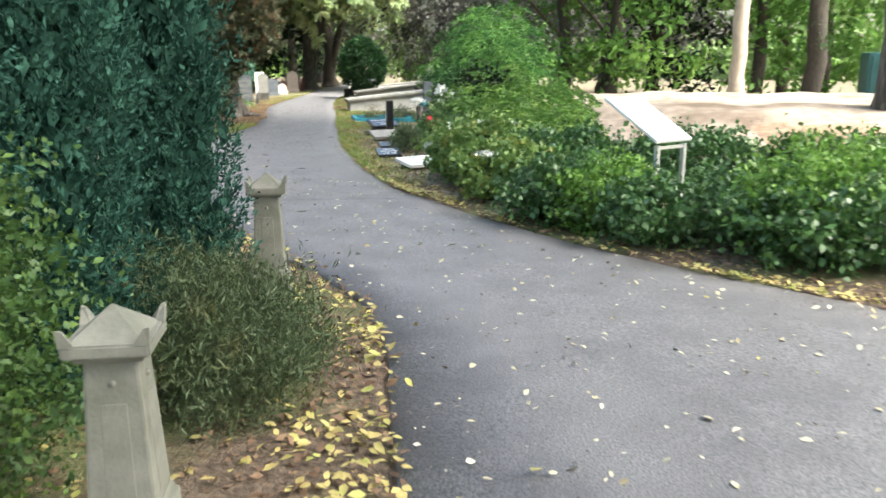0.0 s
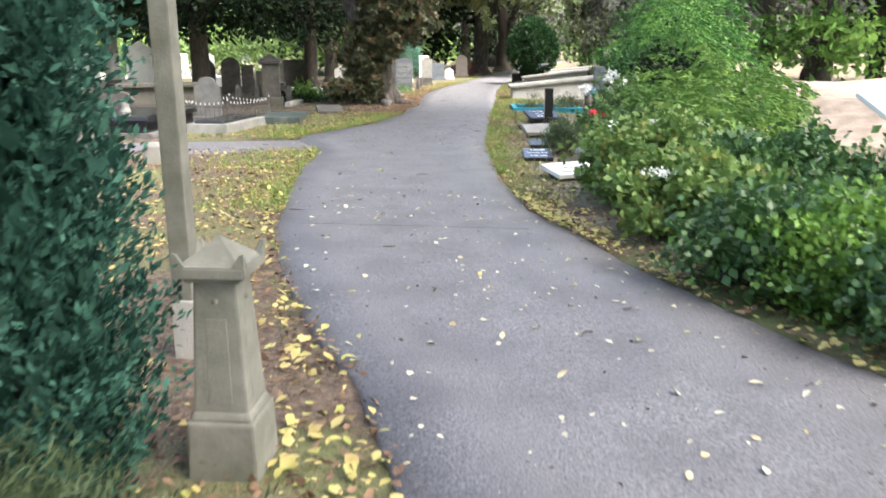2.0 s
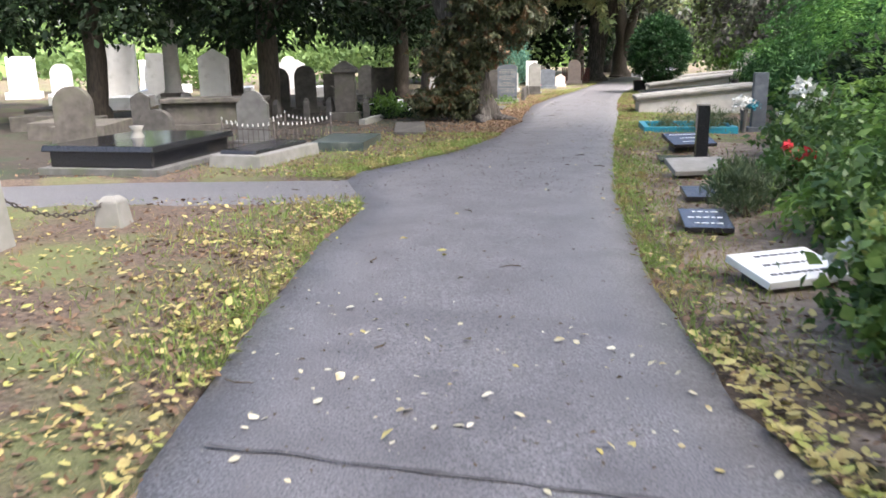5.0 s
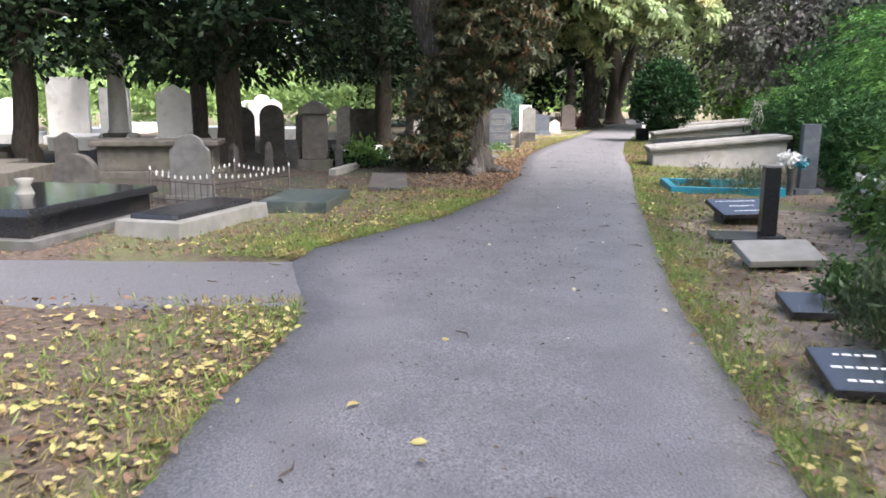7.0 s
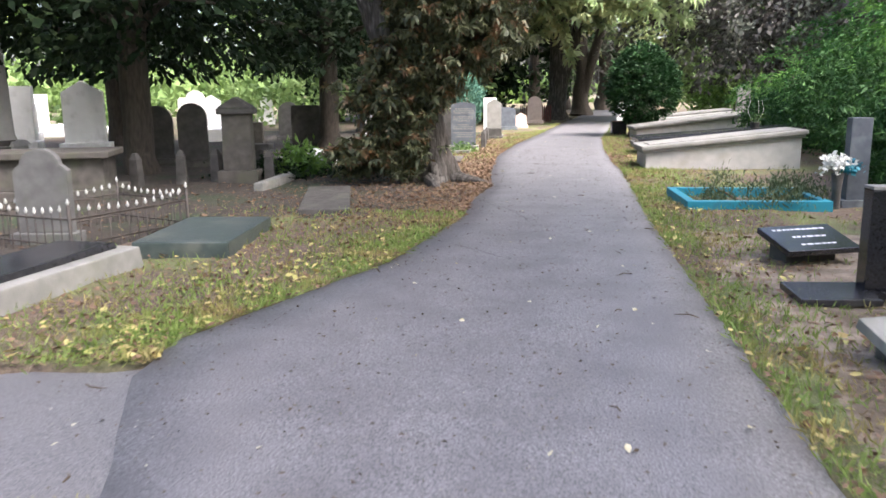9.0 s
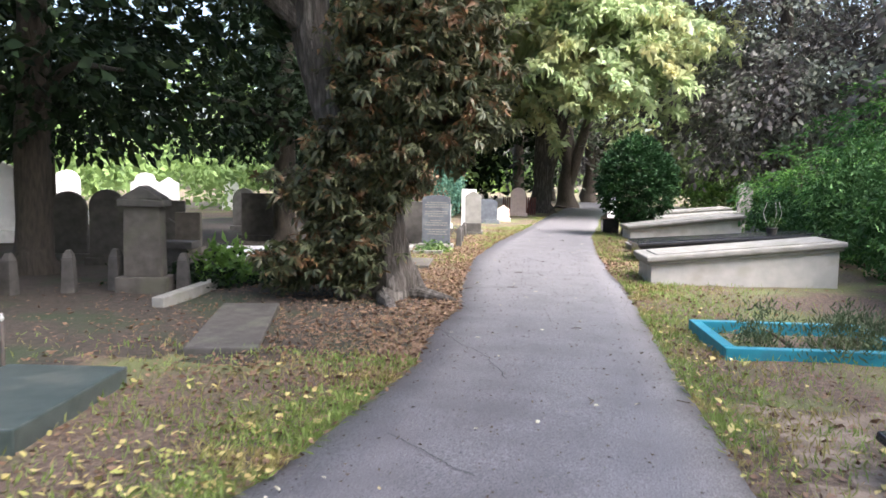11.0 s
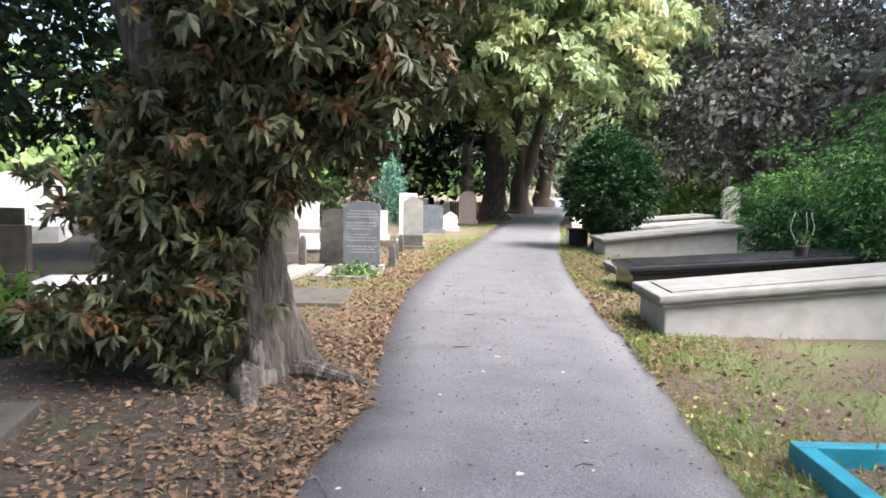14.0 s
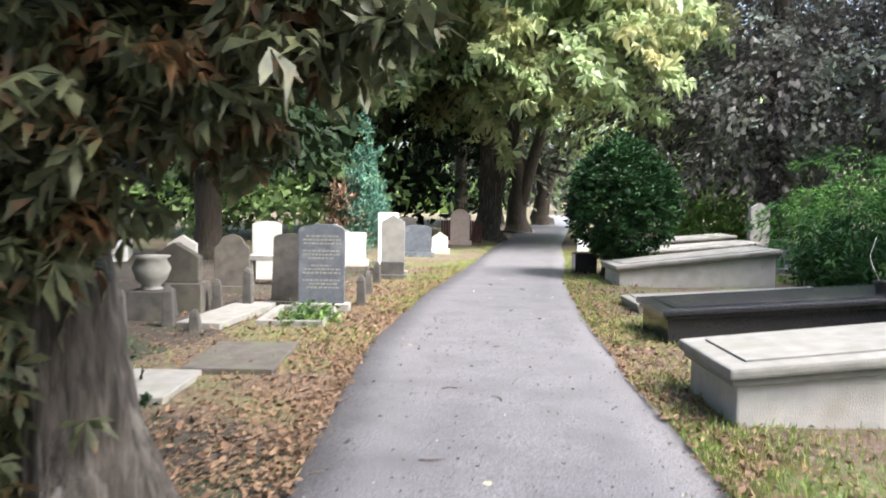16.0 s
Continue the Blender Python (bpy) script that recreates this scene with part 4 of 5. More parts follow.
# ---- fence posts beside the path ----
def fence_post(x, y, rz):
    e = empty("stone_post", x, y, 0, rz)
    part(e, "plinth", block("plinth", M_POST, 0.25, 0.25, 0.24, 0.012, -0.03, 0.95))
    part(e, "moulding", block("moulding", M_POST, 0.22, 0.22, 0.035, 0.012, 0.2105, 0.9))
    part(e, "shaft", block("shaft", M_POST, 0.195, 0.195, 0.46, 0.01, 0.2405, 0.76))
    for k in range(4):
        m = Matrix.Rotation(math.pi / 2 * k, 4, "Z")
        lean = math.atan(0.195 * 0.12 / 0.46)
        pn = part(e, "raised_panel", block("raised_panel", M_POST, 0.085, 0.008, 0.3, 0.003, 0, 0.84))
        pn.matrix_basis = m @ pose(0, -0.0935, 0.275, -math.degrees(lean) + 0.1, 0, 0)
        bs = bmesh.new()
        bmesh.ops.create_icosphere(bs, subdivisions=2, radius=0.011)
        bm_me = bpy.data.meshes.new("boss")
        bs.to_mesh(bm_me)
        bs.free()
        bm_me.materials.append(M_POST)
        b = part(e, "boss", bm_me)
        b.matrix_basis = m @ pose(0, -0.078, 0.635)
    part(e, "neck", block("neck", M_POST, 0.185, 0.185, 0.02, 0.006, 0.7, 1.06))
    a, c = 0.118, 0.72
    # cap: square band, four upturned corners, pyramid
    bm = bmesh.new()
    bmesh.ops.create_cube(bm, size=1)
    for q in bm.verts:
        q.co = Vector((q.co.x * 2 * a, q.co.y * 2 * a, c + (q.co.z + 0.5) * 0.04))
    bmesh.ops.bevel(bm, geom=list(bm.edges), offset=0.006, segments=2, affect="EDGES")
    pyr = [bm.verts.new((sx * a * 0.86, sy * a * 0.86, c + 0.038)) for sx, sy in ((-1, -1), (1, -1), (1, 1), (-1, 1))]
    top = bm.verts.new((0, 0, c + 0.125))
    for k in range(4):
        bm.faces.new((pyr[k], pyr[(k + 1) % 4], top))
    for sx, sy in ((-1, -1), (1, -1), (1, 1), (-1, 1)):
        w = [bm.verts.new(p) for p in ((sx * a, sy * a, c + 0.036), (sx * (a - 0.045), sy * a, c + 0.036), (sx * (a - 0.03), sy * (a - 0.03), c + 0.036), (sx * a, sy * (a - 0.045), c + 0.036),
                                       (sx * (a + 0.004), sy * (a + 0.004), c + 0.088), (sx * (a - 0.012), sy * a, c + 0.084), (sx * (a - 0.012), sy * (a - 0.012), c + 0.083), (sx * a, sy * (a - 0.012), c + 0.084))]
        for q in ((0, 1, 5, 4), (1, 2, 6, 5), (2, 3, 7, 6), (3, 0, 4, 7), (4, 5, 6, 7)):
            bm.faces.new([w[k] for k in q])
    bmesh.ops.recalc_face_normals(bm, faces=bm.faces)
    me = bpy.data.meshes.new("cap")
    bm.to_mesh(me)
    bm.free()
    me.materials.append(M_POST)
    part(e, "cap", me)
    return tagged(e, "tapered olive-grey stone post with pyramid cap", "post", "stone fence posts")


fence_post(-0.93, 2.12, 8)
fence_post(-1.1, 4.87, 8)
e = empty("square_pole", -1.78, 5.75, 0, 8)
part(e, "shaft", block("shaft", M_POST, 0.1, 0.1, 3.0, 0.008, 0.3005, 0.85))
part(e, "sleeve", block("sleeve", M_PALE, 0.115, 0.115, 0.36, 0.008, -0.06), "pale concrete foot")
tagged(e, "tall square olive-grey pole on a pale foot", "pole")

# information board
e = empty("information_board", 2.05, 8.0, 0, 38)
bp = part(e, "panel", block("panel", M_BOARD, 0.55, 0.78, 0.03, 0.004))
bp.matrix_basis = pose(0, 0, 0.95, 30, 0, 0)
for sx in (-0.21, 0.21):
    part(e, "leg", block("leg", M_STEEL, 0.045, 0.045, 0.78, 0.004, -0.05, 1, sx, -0.3))
part(e, "crossbar", block("crossbar", M_STEEL, 0.374, 0.03, 0.03, 0.003, 0.69, 1, 0, -0.3))
tagged(e, "tilted blank white information board on steel legs", "sign")

e = empty("site_container", 14.6, 25.5, 0, -20)
part(e, "body", block("body", M_CONTAINER, 2.4, 1.8, 1.9, 0.03, -0.05))
for k in range(9):
    part(e, "rib", block("rib", M_CONTAINER, 0.08, 0.05, 1.7, 0.01, 0.05, 1, -1.05 + k * 0.26, -0.922))
part(e, "label_plate", block("label_plate", M_BOARD, 0.2, 0.01, 0.14, 0.002, 1.45, 1, -0.55, -0.955), "white notice")
tagged(e, "dark teal metal site container among trees", "container")


# ---- graves ----
def lines_on(e, w, z0, z1, n, y, material, seed=0, tilt=None):
    """Rows of short raised bars in place of lettering."""
    r = random.Random(seed)
    vs, fs = [], []
    for k in range(n):
        if n > 6 and k % 4 == 3:
            continue
        z = z1 - (z1 - z0) * k / max(n - 1, 1)
        ln = w * r.uniform(0.5, 0.95)
        x = -ln / 2
        while x < ln / 2:
            d = r.uniform(0.02, 0.06)
            hh = 0.011
            b = len(vs)
            for yy in (y, y - 0.003):
                vs += [(x, yy, z - hh), (x + d, yy, z - hh), (x + d, yy, z + hh), (x, yy, z + hh)]
            fs += [(b + 4, b + 5, b + 6, b + 7), (b, b + 1, b + 5, b + 4), (b + 2, b + 3, b + 7, b + 6), (b + 1, b + 2, b + 6, b + 5), (b + 3, b, b + 4, b + 7)]
            x += d + 0.014
    return part(e, "lettering", mesh_of("lettering", vs, fs, material), "worn lettering", "stuff")


def headstone(x, y, w, h, style, material, label, rz=12, t=0.1, base=0.12, lean=0.0, letters=0, lm=None, group="old headstones"):
    e = empty("headstone", x, y, 0, rz)
    part(e, "foot", block("foot", material, w * 1.22, t * 2.2, base + 0.06, 0.012, -0.06))
    s = part(e, "slab", prism("slab", material, slab_profile(style, w, h - base), t, 0.01))
    s.matrix_basis = pose(0, 0, base + 0.0005, 0, lean, 0)
    if letters:
        q = lines_on(e, w * 0.85, h * 0.3, h * 0.82, letters, -t / 2 - 0.0005, lm or M_LETTER_D, int(abs(x * 10)))
    return tagged(e, label, "headstone", group)


def chest_tomb(x, y, rz, L, W, h0, h1, body, lid, label, over=0.07, thick=0.1):
    """A long tomb whose lid rises from h0 to h1 along its length."""
    e = empty("chest_tomb", x, y, 0, rz)
    sl = (h1 - h0) / L * 1.0
    part(e, "body", block("body", body, L, W, (h0 + h1) / 2 - thick + 0.06, 0.015, -0.06, 1, L / 2, W / 2, 0))
    me = e.children[0].data
    for v in me.vertices:
        if v.co.z > 0.0:
            v.co.z += sl * (v.co.x - L / 2)
    # lid of two stepped mouldings with a sunk margin
    for k, (o, th, zz) in enumerate(((over * 0.55, thick * 0.4, 0), (over, thick * 0.6, thick * 0.4))):
        m = block("lid" if k else "lid_moulding", lid, L + 2 * o, W + 2 * o, th, th * 0.3, 0, 1, L / 2, W / 2)
        for v in m.vertices:
            v.co.z += (h0 + h1) / 2 - thick + zz + 0.001 + sl * (v.co.x - L / 2) + 0.003 * noise.noise(v.co * 5)
        part(e, "lid" if k else "lid_moulding", m)
    m = block("lid_panel", lid, L - 0.16, W - 0.16, 0.014, 0.006, 0, 1, L / 2, W / 2)
    for v in m.vertices:
        v.co.z += (h0 + h1) / 2 + 0.001 + sl * (v.co.x - L / 2)
    part(e, "lid_panel", m)
    return tagged(e, label, "tomb", "tombs beside the path")


chest_tomb(-2.98, 25.6, 12, 2.6, 0.95, 0.4, 0.66, M_PALE, M_STONE, "pale rendered chest tomb with sloping grey stone lid", 0.08, 0.13)
chest_tomb(-3.2, 28.5, 12, 3.2, 1.0, 0.36, 0.58, M_BLACK, M_BLACK_M, "long polished black granite tomb")
chest_tomb(-3.4, 30.6, 12, 2.6, 0.9, 0.14, 0.3, M_STONE, M_STONE, "low grey stone grave slab", 0.03, 0.08)
chest_tomb(-3.6, 33.9, 14, 2.7, 1.0, 0.36, 0.66, M_PALE, M_STONE, "pale chest tomb with grey lid", 0.08, 0.12)
chest_tomb(-3.1, 37.2, 12, 2.4, 1.0, 0.4, 0.62, M_STONE, M_STONE, "weathered grey chest tomb")
chest_tomb(-3.2, 39.6, 12, 2.4, 1.0, 0.45, 0.66, M_STONE, M_STONE, "weathered grey chest tomb")
headstone(-0.6, 38.4, 0.42, 1.45, "gable", M_STONE, "narrow weathered grey upright gravestone", 12, 0.16)
headstone(-0.05, 37.6, 0.9, 0.7, "flat", M_SLATE, "low wide blue-grey gravestone", 12, 0.16)

e = empty("plant_pot", -0.95, 29.3, 0.5)
part(e, "pot", tube([[(0, 0, 0, 0.07), (0, 0, 0.14, 0.1), (0, 0, 0.16, 0.11), (0, 0, 0.161, 0.0)]], "pot", M_DARK, 12))
part(e, "wire", tube([smooth_path([(0.05 * k, 0, 0.15, 0.006), (0.16 * k, 0, 0.4, 0.005), (0.1 * k, 0, 0.62, 0.004)], 8) for k in (-1, 1, 0.4)], "wire", M_PALE, 5))
part(e, "foliage", leaves("foliage", M_BOX, blobs([(0.03, 0, 0.26, 0.1, 0.1, 0.12)], 150, 14, 0.3, 0.2), 0.05, 0.5))
tagged(e, "dark plant pot with bare pale twigs on a tomb", "plant pot")

# left of the path, far to near
e = empty("inscribed_headstone", -7.36, 29.68, 0, 12)
part(e, "foot", block("foot", M_STONE, 0.72, 0.24, 0.16, 0.012, -0.06))
part(e, "slab", prism("slab", M_SLATE, slab_profile("segment", 0.58, 1.0), 0.1, 0.008, 0.1005))
lines_on(e, 0.5, 0.3, 0.95, 15, -0.0505, M_STONE, 5)
tagged(e, "blue-grey upright headstone with rows of lettering", "headstone")


def kerb_frame(x, y, rz, L, W, h, b, material, label, name="grave_kerb", cat="grave border"):
    e = empty(name, x, y, 0, rz)
    for nm, sx, sy, dx, dy in (("rail", L, b, L / 2, b / 2), ("rail", L, b, L / 2, W - b / 2), ("end_rail", b, W - 2 * b - 0.002, b / 2, W / 2), ("end_rail", b, W - 2 * b - 0.002, L - b / 2, W / 2)):
        part(e, nm, block(nm, material, sx, sy, h + 0.05, 0.008, -0.05, 1, dx, dy))
    return tagged(e, label, cat)


kerb_frame(-7.62, 28.3, 12, 0.75, 1.3, 0.07, 0.08, M_STONE, "low grey stone grave border with plants")
shrub("grave_plants", -7.15, 28.75, [(0, 0, 0.06, 0.3, 0.45, 0.12)], 900, M_BOX, 0.06, "low green plants on a grave", 50, 0.25, 0.3)
headstone(-7.95, 30.1, 0.5, 0.95, "segment", M_DARK, "dark leaning weathered headstone", 12, 0.12, 0.05, 2)


def slab_thing(x, y, rz, L, W, h, material, label, name="grave_slab"):
    e = tagged(new(name, block(name, material, L, W, h + 0.05, 0.014, -0.05, 1, L / 2, W / 2, 0, 0.0)), label, "grave slab", "flat grave slabs")
    e.matrix_world = pose(x, y, 0, 0, 0, rz)
    return e


def bollard(x, y, h=0.5, w=0.13, material=None):
    e = empty("stone_bollard", x, y, 0, RNG.uniform(0, 25))
    part(e, "shaft", block("shaft", material or M_DARK, w, w, h * 0.9, 0.012, -0.05, 0.75))
    part(e, "tip", block("tip", material or M_DARK, w * 0.75, w * 0.75, w * 0.5, 0.01, h * 0.9 - 0.0495, 0.45))
    return tagged(e, "small weathered stone bollard round a grave", "bollard", "stone bollards")


slab_thing(-8.35, 27.9, 4, 0.5, 1.75, 0.08, M_STONE, "pale flat stone grave slab")
for bx, by, bh in ((-7.22, 31.2, 0.42), (-7.0, 30.2, 0.45), (-8.28, 29.5, 0.58), (-8.6, 29.3, 0.42), (-8.1, 27.85, 0.24), (-8.5, 28.0, 0.5), (-8.75, 27.5, 0.5), (-7.55, 32.8, 0.4)):
    bollard(bx, by, bh)
e = empty("urn_monument", -8.95, 28.4, 0, 12)
part(e, "pedestal", block("pedestal", M_DARK, 0.5, 0.45, 0.4, 0.02, -0.05, 0.85))
part(e, "urn", tube([[(0, 0, 0.36, 0.13), (0, 0, 0.4, 0.1), (0, 0, 0.46, 0.17), (0, 0, 0.6, 0.22), (0, 0, 0.7, 0.17), (0, 0, 0.74, 0.22), (0, 0, 0.76, 0.0)]], "urn", M_STONE, 16))
tagged(e, "weathered stone urn on square pedestal", "monument")
headstone(-9.1, 29.2, 0.6, 0.85, "gable", M_BROWNST, "grey gabled gravestone on stepped base", 12, 0.2, 0.35)
e = empty("stone_bench", -9.2, 32.2, 0, 15)
part(e, "seat", block("seat", M_STONE, 0.9, 0.4, 0.08, 0.01, 0.4005))
for sx in (-0.3, 0.3):
    part(e, "support", block("support", M_STONE, 0.12, 0.32, 0.45, 0.01, -0.05, 1, sx))
tagged(e, "low grey stone bench among graves", "bench")
headstone(-7.66, 34.2, 0.42, 1.12, "gable", M_STONE, "pale grey headstone with shoulders", 12, 0.14, 0.1, letters=0)
headstone(-7.95, 34.9, 0.4, 1.15, "flat", M_WHITE, "white marble headstone with mossy patches", 12)
headstone(-7.55, 33.75, 0.42, 0.3, "flat", M_DARK, "small dark plaque on a foot", 12, 0.12, 0.08)
headstone(-8.35, 38.9, 0.72, 0.78, "segment", M_SLATE, "dark blue-grey rounded headstone", 12)
headstone(-8.05, 40.2, 0.42, 0.55, "gable", M_PINK, "small pink sandstone gravestone", 12, 0.2)
headstone(-8.3, 44.4, 0.6, 1.1, "round", M_PINK, "pale pink rounded headstone", 12)
headstone(-9.7, 36.8, 0.7, 0.85, "gable", M_STONE, "tall grey gabled gravestone", 15, 0.14)
headstone(-9.0, 36.0, 0.5, 0.7, "flat", M_PALE, "pale low gravestone with mossy patches", 15, 0.14)
headstone(-9.3, 41.5, 0.55, 0.9, "segment", M_DARK, "dark headstone under yews", 12)
for k in range(16):
    p = tagged(new("picket", block("picket", M_CHERRY, 0.06, 0.03, 0.75, 0.004, -0.05, 0.9)), "dark red wooden fence picket", "fence picket", "picket fence")
    p.matrix_world = pose(-9.2 + 0.09 * k, 46.0 - 0.02 * k, 0, 0, 0, 3)
shrub("red_flowers", -8.0, 35.6, [(0, 0, 0.25, 0.14, 0.14, 0.18)], 240, M_RED, 0.06, "small bunch of red flowers", 14, 0.3, 0.3, 0.7, category="flowers")

# Dark stone colour stands in for the chestnut's shade on this first slab.
slab_thing(-6.57, 19.55, 23, 0.6, 2.3, 0.06, M_DARK, "sunken weathered flat grave slab")
slab_thing(-7.2, 26.0, 12, 0.75, 1.2, 0.05, M_BROWNST, "cracked sunken grey grave slab")
slab_thing(-7.35, 25.0, 12, 0.55, 0.9, 0.05, M_STONE, "sunken grey stone grave slab")
slab_thing(-8.2, 21.4, 10, 0.14, 1.6, 0.12, M_STONE, "grey kerb stone of a grave", "kerb_stone")
slab_thing(-9.3, 24.2, 20, 0.95, 1.6, 0.28, M_WHITE, "bright white flat tombstone")
slab_thing(-6.9, 17.1, 14, 0.85, 1.4, 0.13, M_GREENST, "green-grey polished flat grave slab")

e = empty("plinth_grave", -7.22, 15.05, 0, 3)
part(e, "plinth", block("plinth", M_STONE, 0.78, 1.75, 0.22, 0.015, -0.05, 0.96, 0.36, 0.87))
part(e, "cover", block("cover", M_BLACK_M, 0.54, 1.45, 0.05, 0.01, 0.1705, 0.98, 0.34, 0.87))
tagged(e, "pale stone grave plinth with dark cover slab", "grave")
e = empty("black_tomb", -9.1, 14.1, 0, 8)
part(e, "plinth", block("plinth", M_OLDST, 1.7, 2.2, 0.13, 0.01, -0.05, 1, 0.85, 1.0))
part(e, "body", block("body", M_BLACK, 1.45, 2.0, 0.2, 0.012, 0.0805, 1, 0.85, 1.0))
part(e, "lid", block("lid", M_BLACK, 1.6, 2.15, 0.08, 0.015, 0.281, 0.98, 0.85, 1.0))
part(e, "ornament", tube([[(0.75, 1.0, 0.355, 0.1), (0.75, 1.0, 0.45, 0.06), (0.75, 1.0, 0.52, 0.1), (0.75, 1.0, 0.53, 0.0)]], "ornament", M_STONE, 12), "small grey stone vase")
tagged(e, "broad polished black granite tomb", "tomb")
e = empty("chained_tomb", -9.2, 10.6, 0, -24)
part(e, "base", block("base", M_STONE, 2.6, 1.5, 0.3, 0.02, -0.05, 1, 1.3, 0.8))
part(e, "table", block("table", M_STONE, 2.2, 1.1, 0.28, 0.02, 0.2505, 1, 1.2, 0.85))
part(e, "top", block("top", M_STONE, 2.35, 1.25, 0.09, 0.02, 0.531, 1, 1.2, 0.85))
tagged(e, "pale stone table tomb", "tomb")
chain_posts = [(-6.75, 8.85, 0.62), (-6.3, 9.6, 0.62), (-5.98, 10.68, 0.62), (-5.75, 11.72, 0.3)]
for cx, cy, ch in chain_posts:
    e = empty("chain_post", cx, cy, 0, 15)
    part(e, "shaft", block("shaft", M_STONE, 0.26, 0.26, ch - 0.02, 0.012, -0.06, 0.72))
    part(e, "peak", block("peak", M_STONE, 0.187, 0.187, 0.05, 0.008, ch - 0.0795, 0.5))
    tagged(e, "tapered pale stone chain post", "post", "chain posts")
for (ax_, ay_, ah), (bx_, by_, bh) in zip(chain_posts[:-1], chain_posts[1:]):
    e = empty("chain", (ax_ + bx_) / 2, (ay_ + by_) / 2)
    n = 26
    pts = []
    for k in range(n + 1):
        s = k / n
        pts.append(Vector((ax_ + (bx_ - ax_) * s - (ax_ + bx_) / 2, ay_ + (by_ - ay_) * s - (ay_ + by_) / 2, (ah * (1 - s) + bh * s) * 0.8 - 0.18 * 4 * s * (1 - s))))
    paths = []
    for k in range(n):
        a, b = pts[k], pts[k + 1]
        d = (b - a)
        sd = Vector((0, 0, 1)) if k % 2 else d.cross(Vector((0, 0, 1))).normalized()
        ring = [a + d * (0.5 - 0.68 * math.cos(q)) + sd * 0.016 * math.sin(q) for q in np.linspace(0, 2 * math.pi, 9)]
        paths.append([(*p, 0.006) for p in ring])
    part(e, "links", tube(paths, "links", M_IRON, 5))
    tagged(e, "sagging black iron chain between posts", "chain", "iron chains")
headstone(-7.9, 8.3, 0.85, 1.35, "flat", M_BLACK, "upright polished black headstone", -20, 0.1, 0.35)

# railed grave
e = empty("grave_railing", -7.2, 16.9)
rail_pts = [(-7.48, 17.05), (-7.22, 18.4), (-8.3, 18.7), (-8.55, 17.2)]
for k in range(4):
    a, b = Vector(rail_pts[k]), Vector(rail_pts[(k + 1) % 4])
    o = Vector((-7.2, 16.9))
    L = (b - a).length
    for zz in (0.08, 0.31):
        part(e, "rail", tube([[(*(a - o), zz, 0.009), (*(b - o), zz, 0.009)]], "rail", M_IRON, 5))
    nb = int(L / 0.1)
    for j in range(nb):
        p = a + (b - a) * (j / nb) - o
        hgt = 0.44 if j == 0 else 0.39 - 0.05 * math.sin(math.pi * j / nb)
        r = 0.017 if j == 0 else 0.007
        part(e, "baluster", tube([[(p.x, p.y, -0.05, r), (p.x, p.y, hgt, r)]], "baluster", M_IRON, 6))
        part(e, "finial", tube([[(p.x, p.y, hgt, 0.005), (p.x, p.y, hgt + 0.02, 0.017), (p.x, p.y, hgt + 0.06, 0.002)]], "finial", M_IRON_TIP, 6), "pale spear finial")
tagged(e, "low black iron railing with pale finials round a grave", "railing")
headstone(-8.15, 17.5, 0.52, 0.92, "shoulder", M_OLDST, "grey shouldered headstone inside iron railing", 16, 0.1, 0.1)

# old graves under the evergreens
headstone(-10.5, 16.1, 0.58, 1.02, "round", M_BROWNST, "brown-grey rounded headstone under evergreens", 24, 0.16, 0.14)
headstone(-12.0, 19.3, 0.38, 0.78, "gable", M_DARK, "small pointed dark gravestone", 20)
headstone(-10.45, 17.9, 0.6, 0.55, "round", M_DARK, "low dark rounded gravestone", 20, 0.2)
headstone(-12.3, 24.9, 0.6, 1.15, "round", M_DARK, "dark rounded headstone with mossy patches", 20)
headstone(-11.3, 24.6, 0.55, 1.2, "round", M_DARK, "dark rounded headstone with mossy patches", 20)
headstone(-11.5, 29.8, 0.75, 1.05, "flat", M_DARK, "square dark weathered stone headstone", 18)
headstone(-12.6, 28.3, 0.4, 0.9, "flat", M_DARK, "narrow dark headstone with mossy patches", 18)
headstone(-10.4, 31.6, 0.45, 0.8, "gable", M_PALE, "pale pointed gravestone with mossy patches", 18)
headstone(-12.0, 27.2, 0.35, 0.6, "gable", M_DARK, "small dark pointed gravestone", 18)
headstone(-9.2, 30.9, 0.5, 0.9, "shoulder", M_BROWNST, "grey headstone in the shade", 18)
headstone(-13.4, 32.5, 0.6, 1.1, "round", M_OLDST, "grey rounded headstone with mossy patches", 18)
headstone(-9.6, 33.0, 0.5, 1.0, "segment", M_PALE, "pale headstone behind the chestnut", 18)
headstone(-13.9, 22.6, 0.5, 0.6, "flat", M_BROWNST, "squat brownish gravestone with mossy patches", 20, 0.25)
headstone(-11.3, 26.8, 0.45, 0.75, "flat", M_BROWNST, "weathered brownish gravestone under dark trees", 20, 0.2)
e = empty("capped_stele", -9.0, 22.4, 0, 18)
part(e, "foot", block("foot", M_BROWNST, 0.62, 0.42, 0.26, 0.015, -0.06))
part(e, "shaft", block("shaft", M_BROWNST, 0.46, 0.26, 0.86, 0.012, 0.2005, 0.94))
part(e, "cornice", block("cornice", M_DARK, 0.56, 0.36, 0.09, 0.015, 1.061))
part(e, "crest", prism("crest", M_DARK, slab_profile("gable", 0.52, 0.17), 0.3, 0.01, 1.1515))
tagged(e, "brown-grey stele with dark moulded cap", "monument")
e = empty("box_tomb", -10.9, 20.3, 0, 28)
part(e, "base", block("base", M_BROWNST, 2.2, 1.1, 0.18, 0.015, -0.06))
part(e, "body", block("body", M_BROWNST, 1.9, 0.85, 0.42, 0.015, 0.1205))
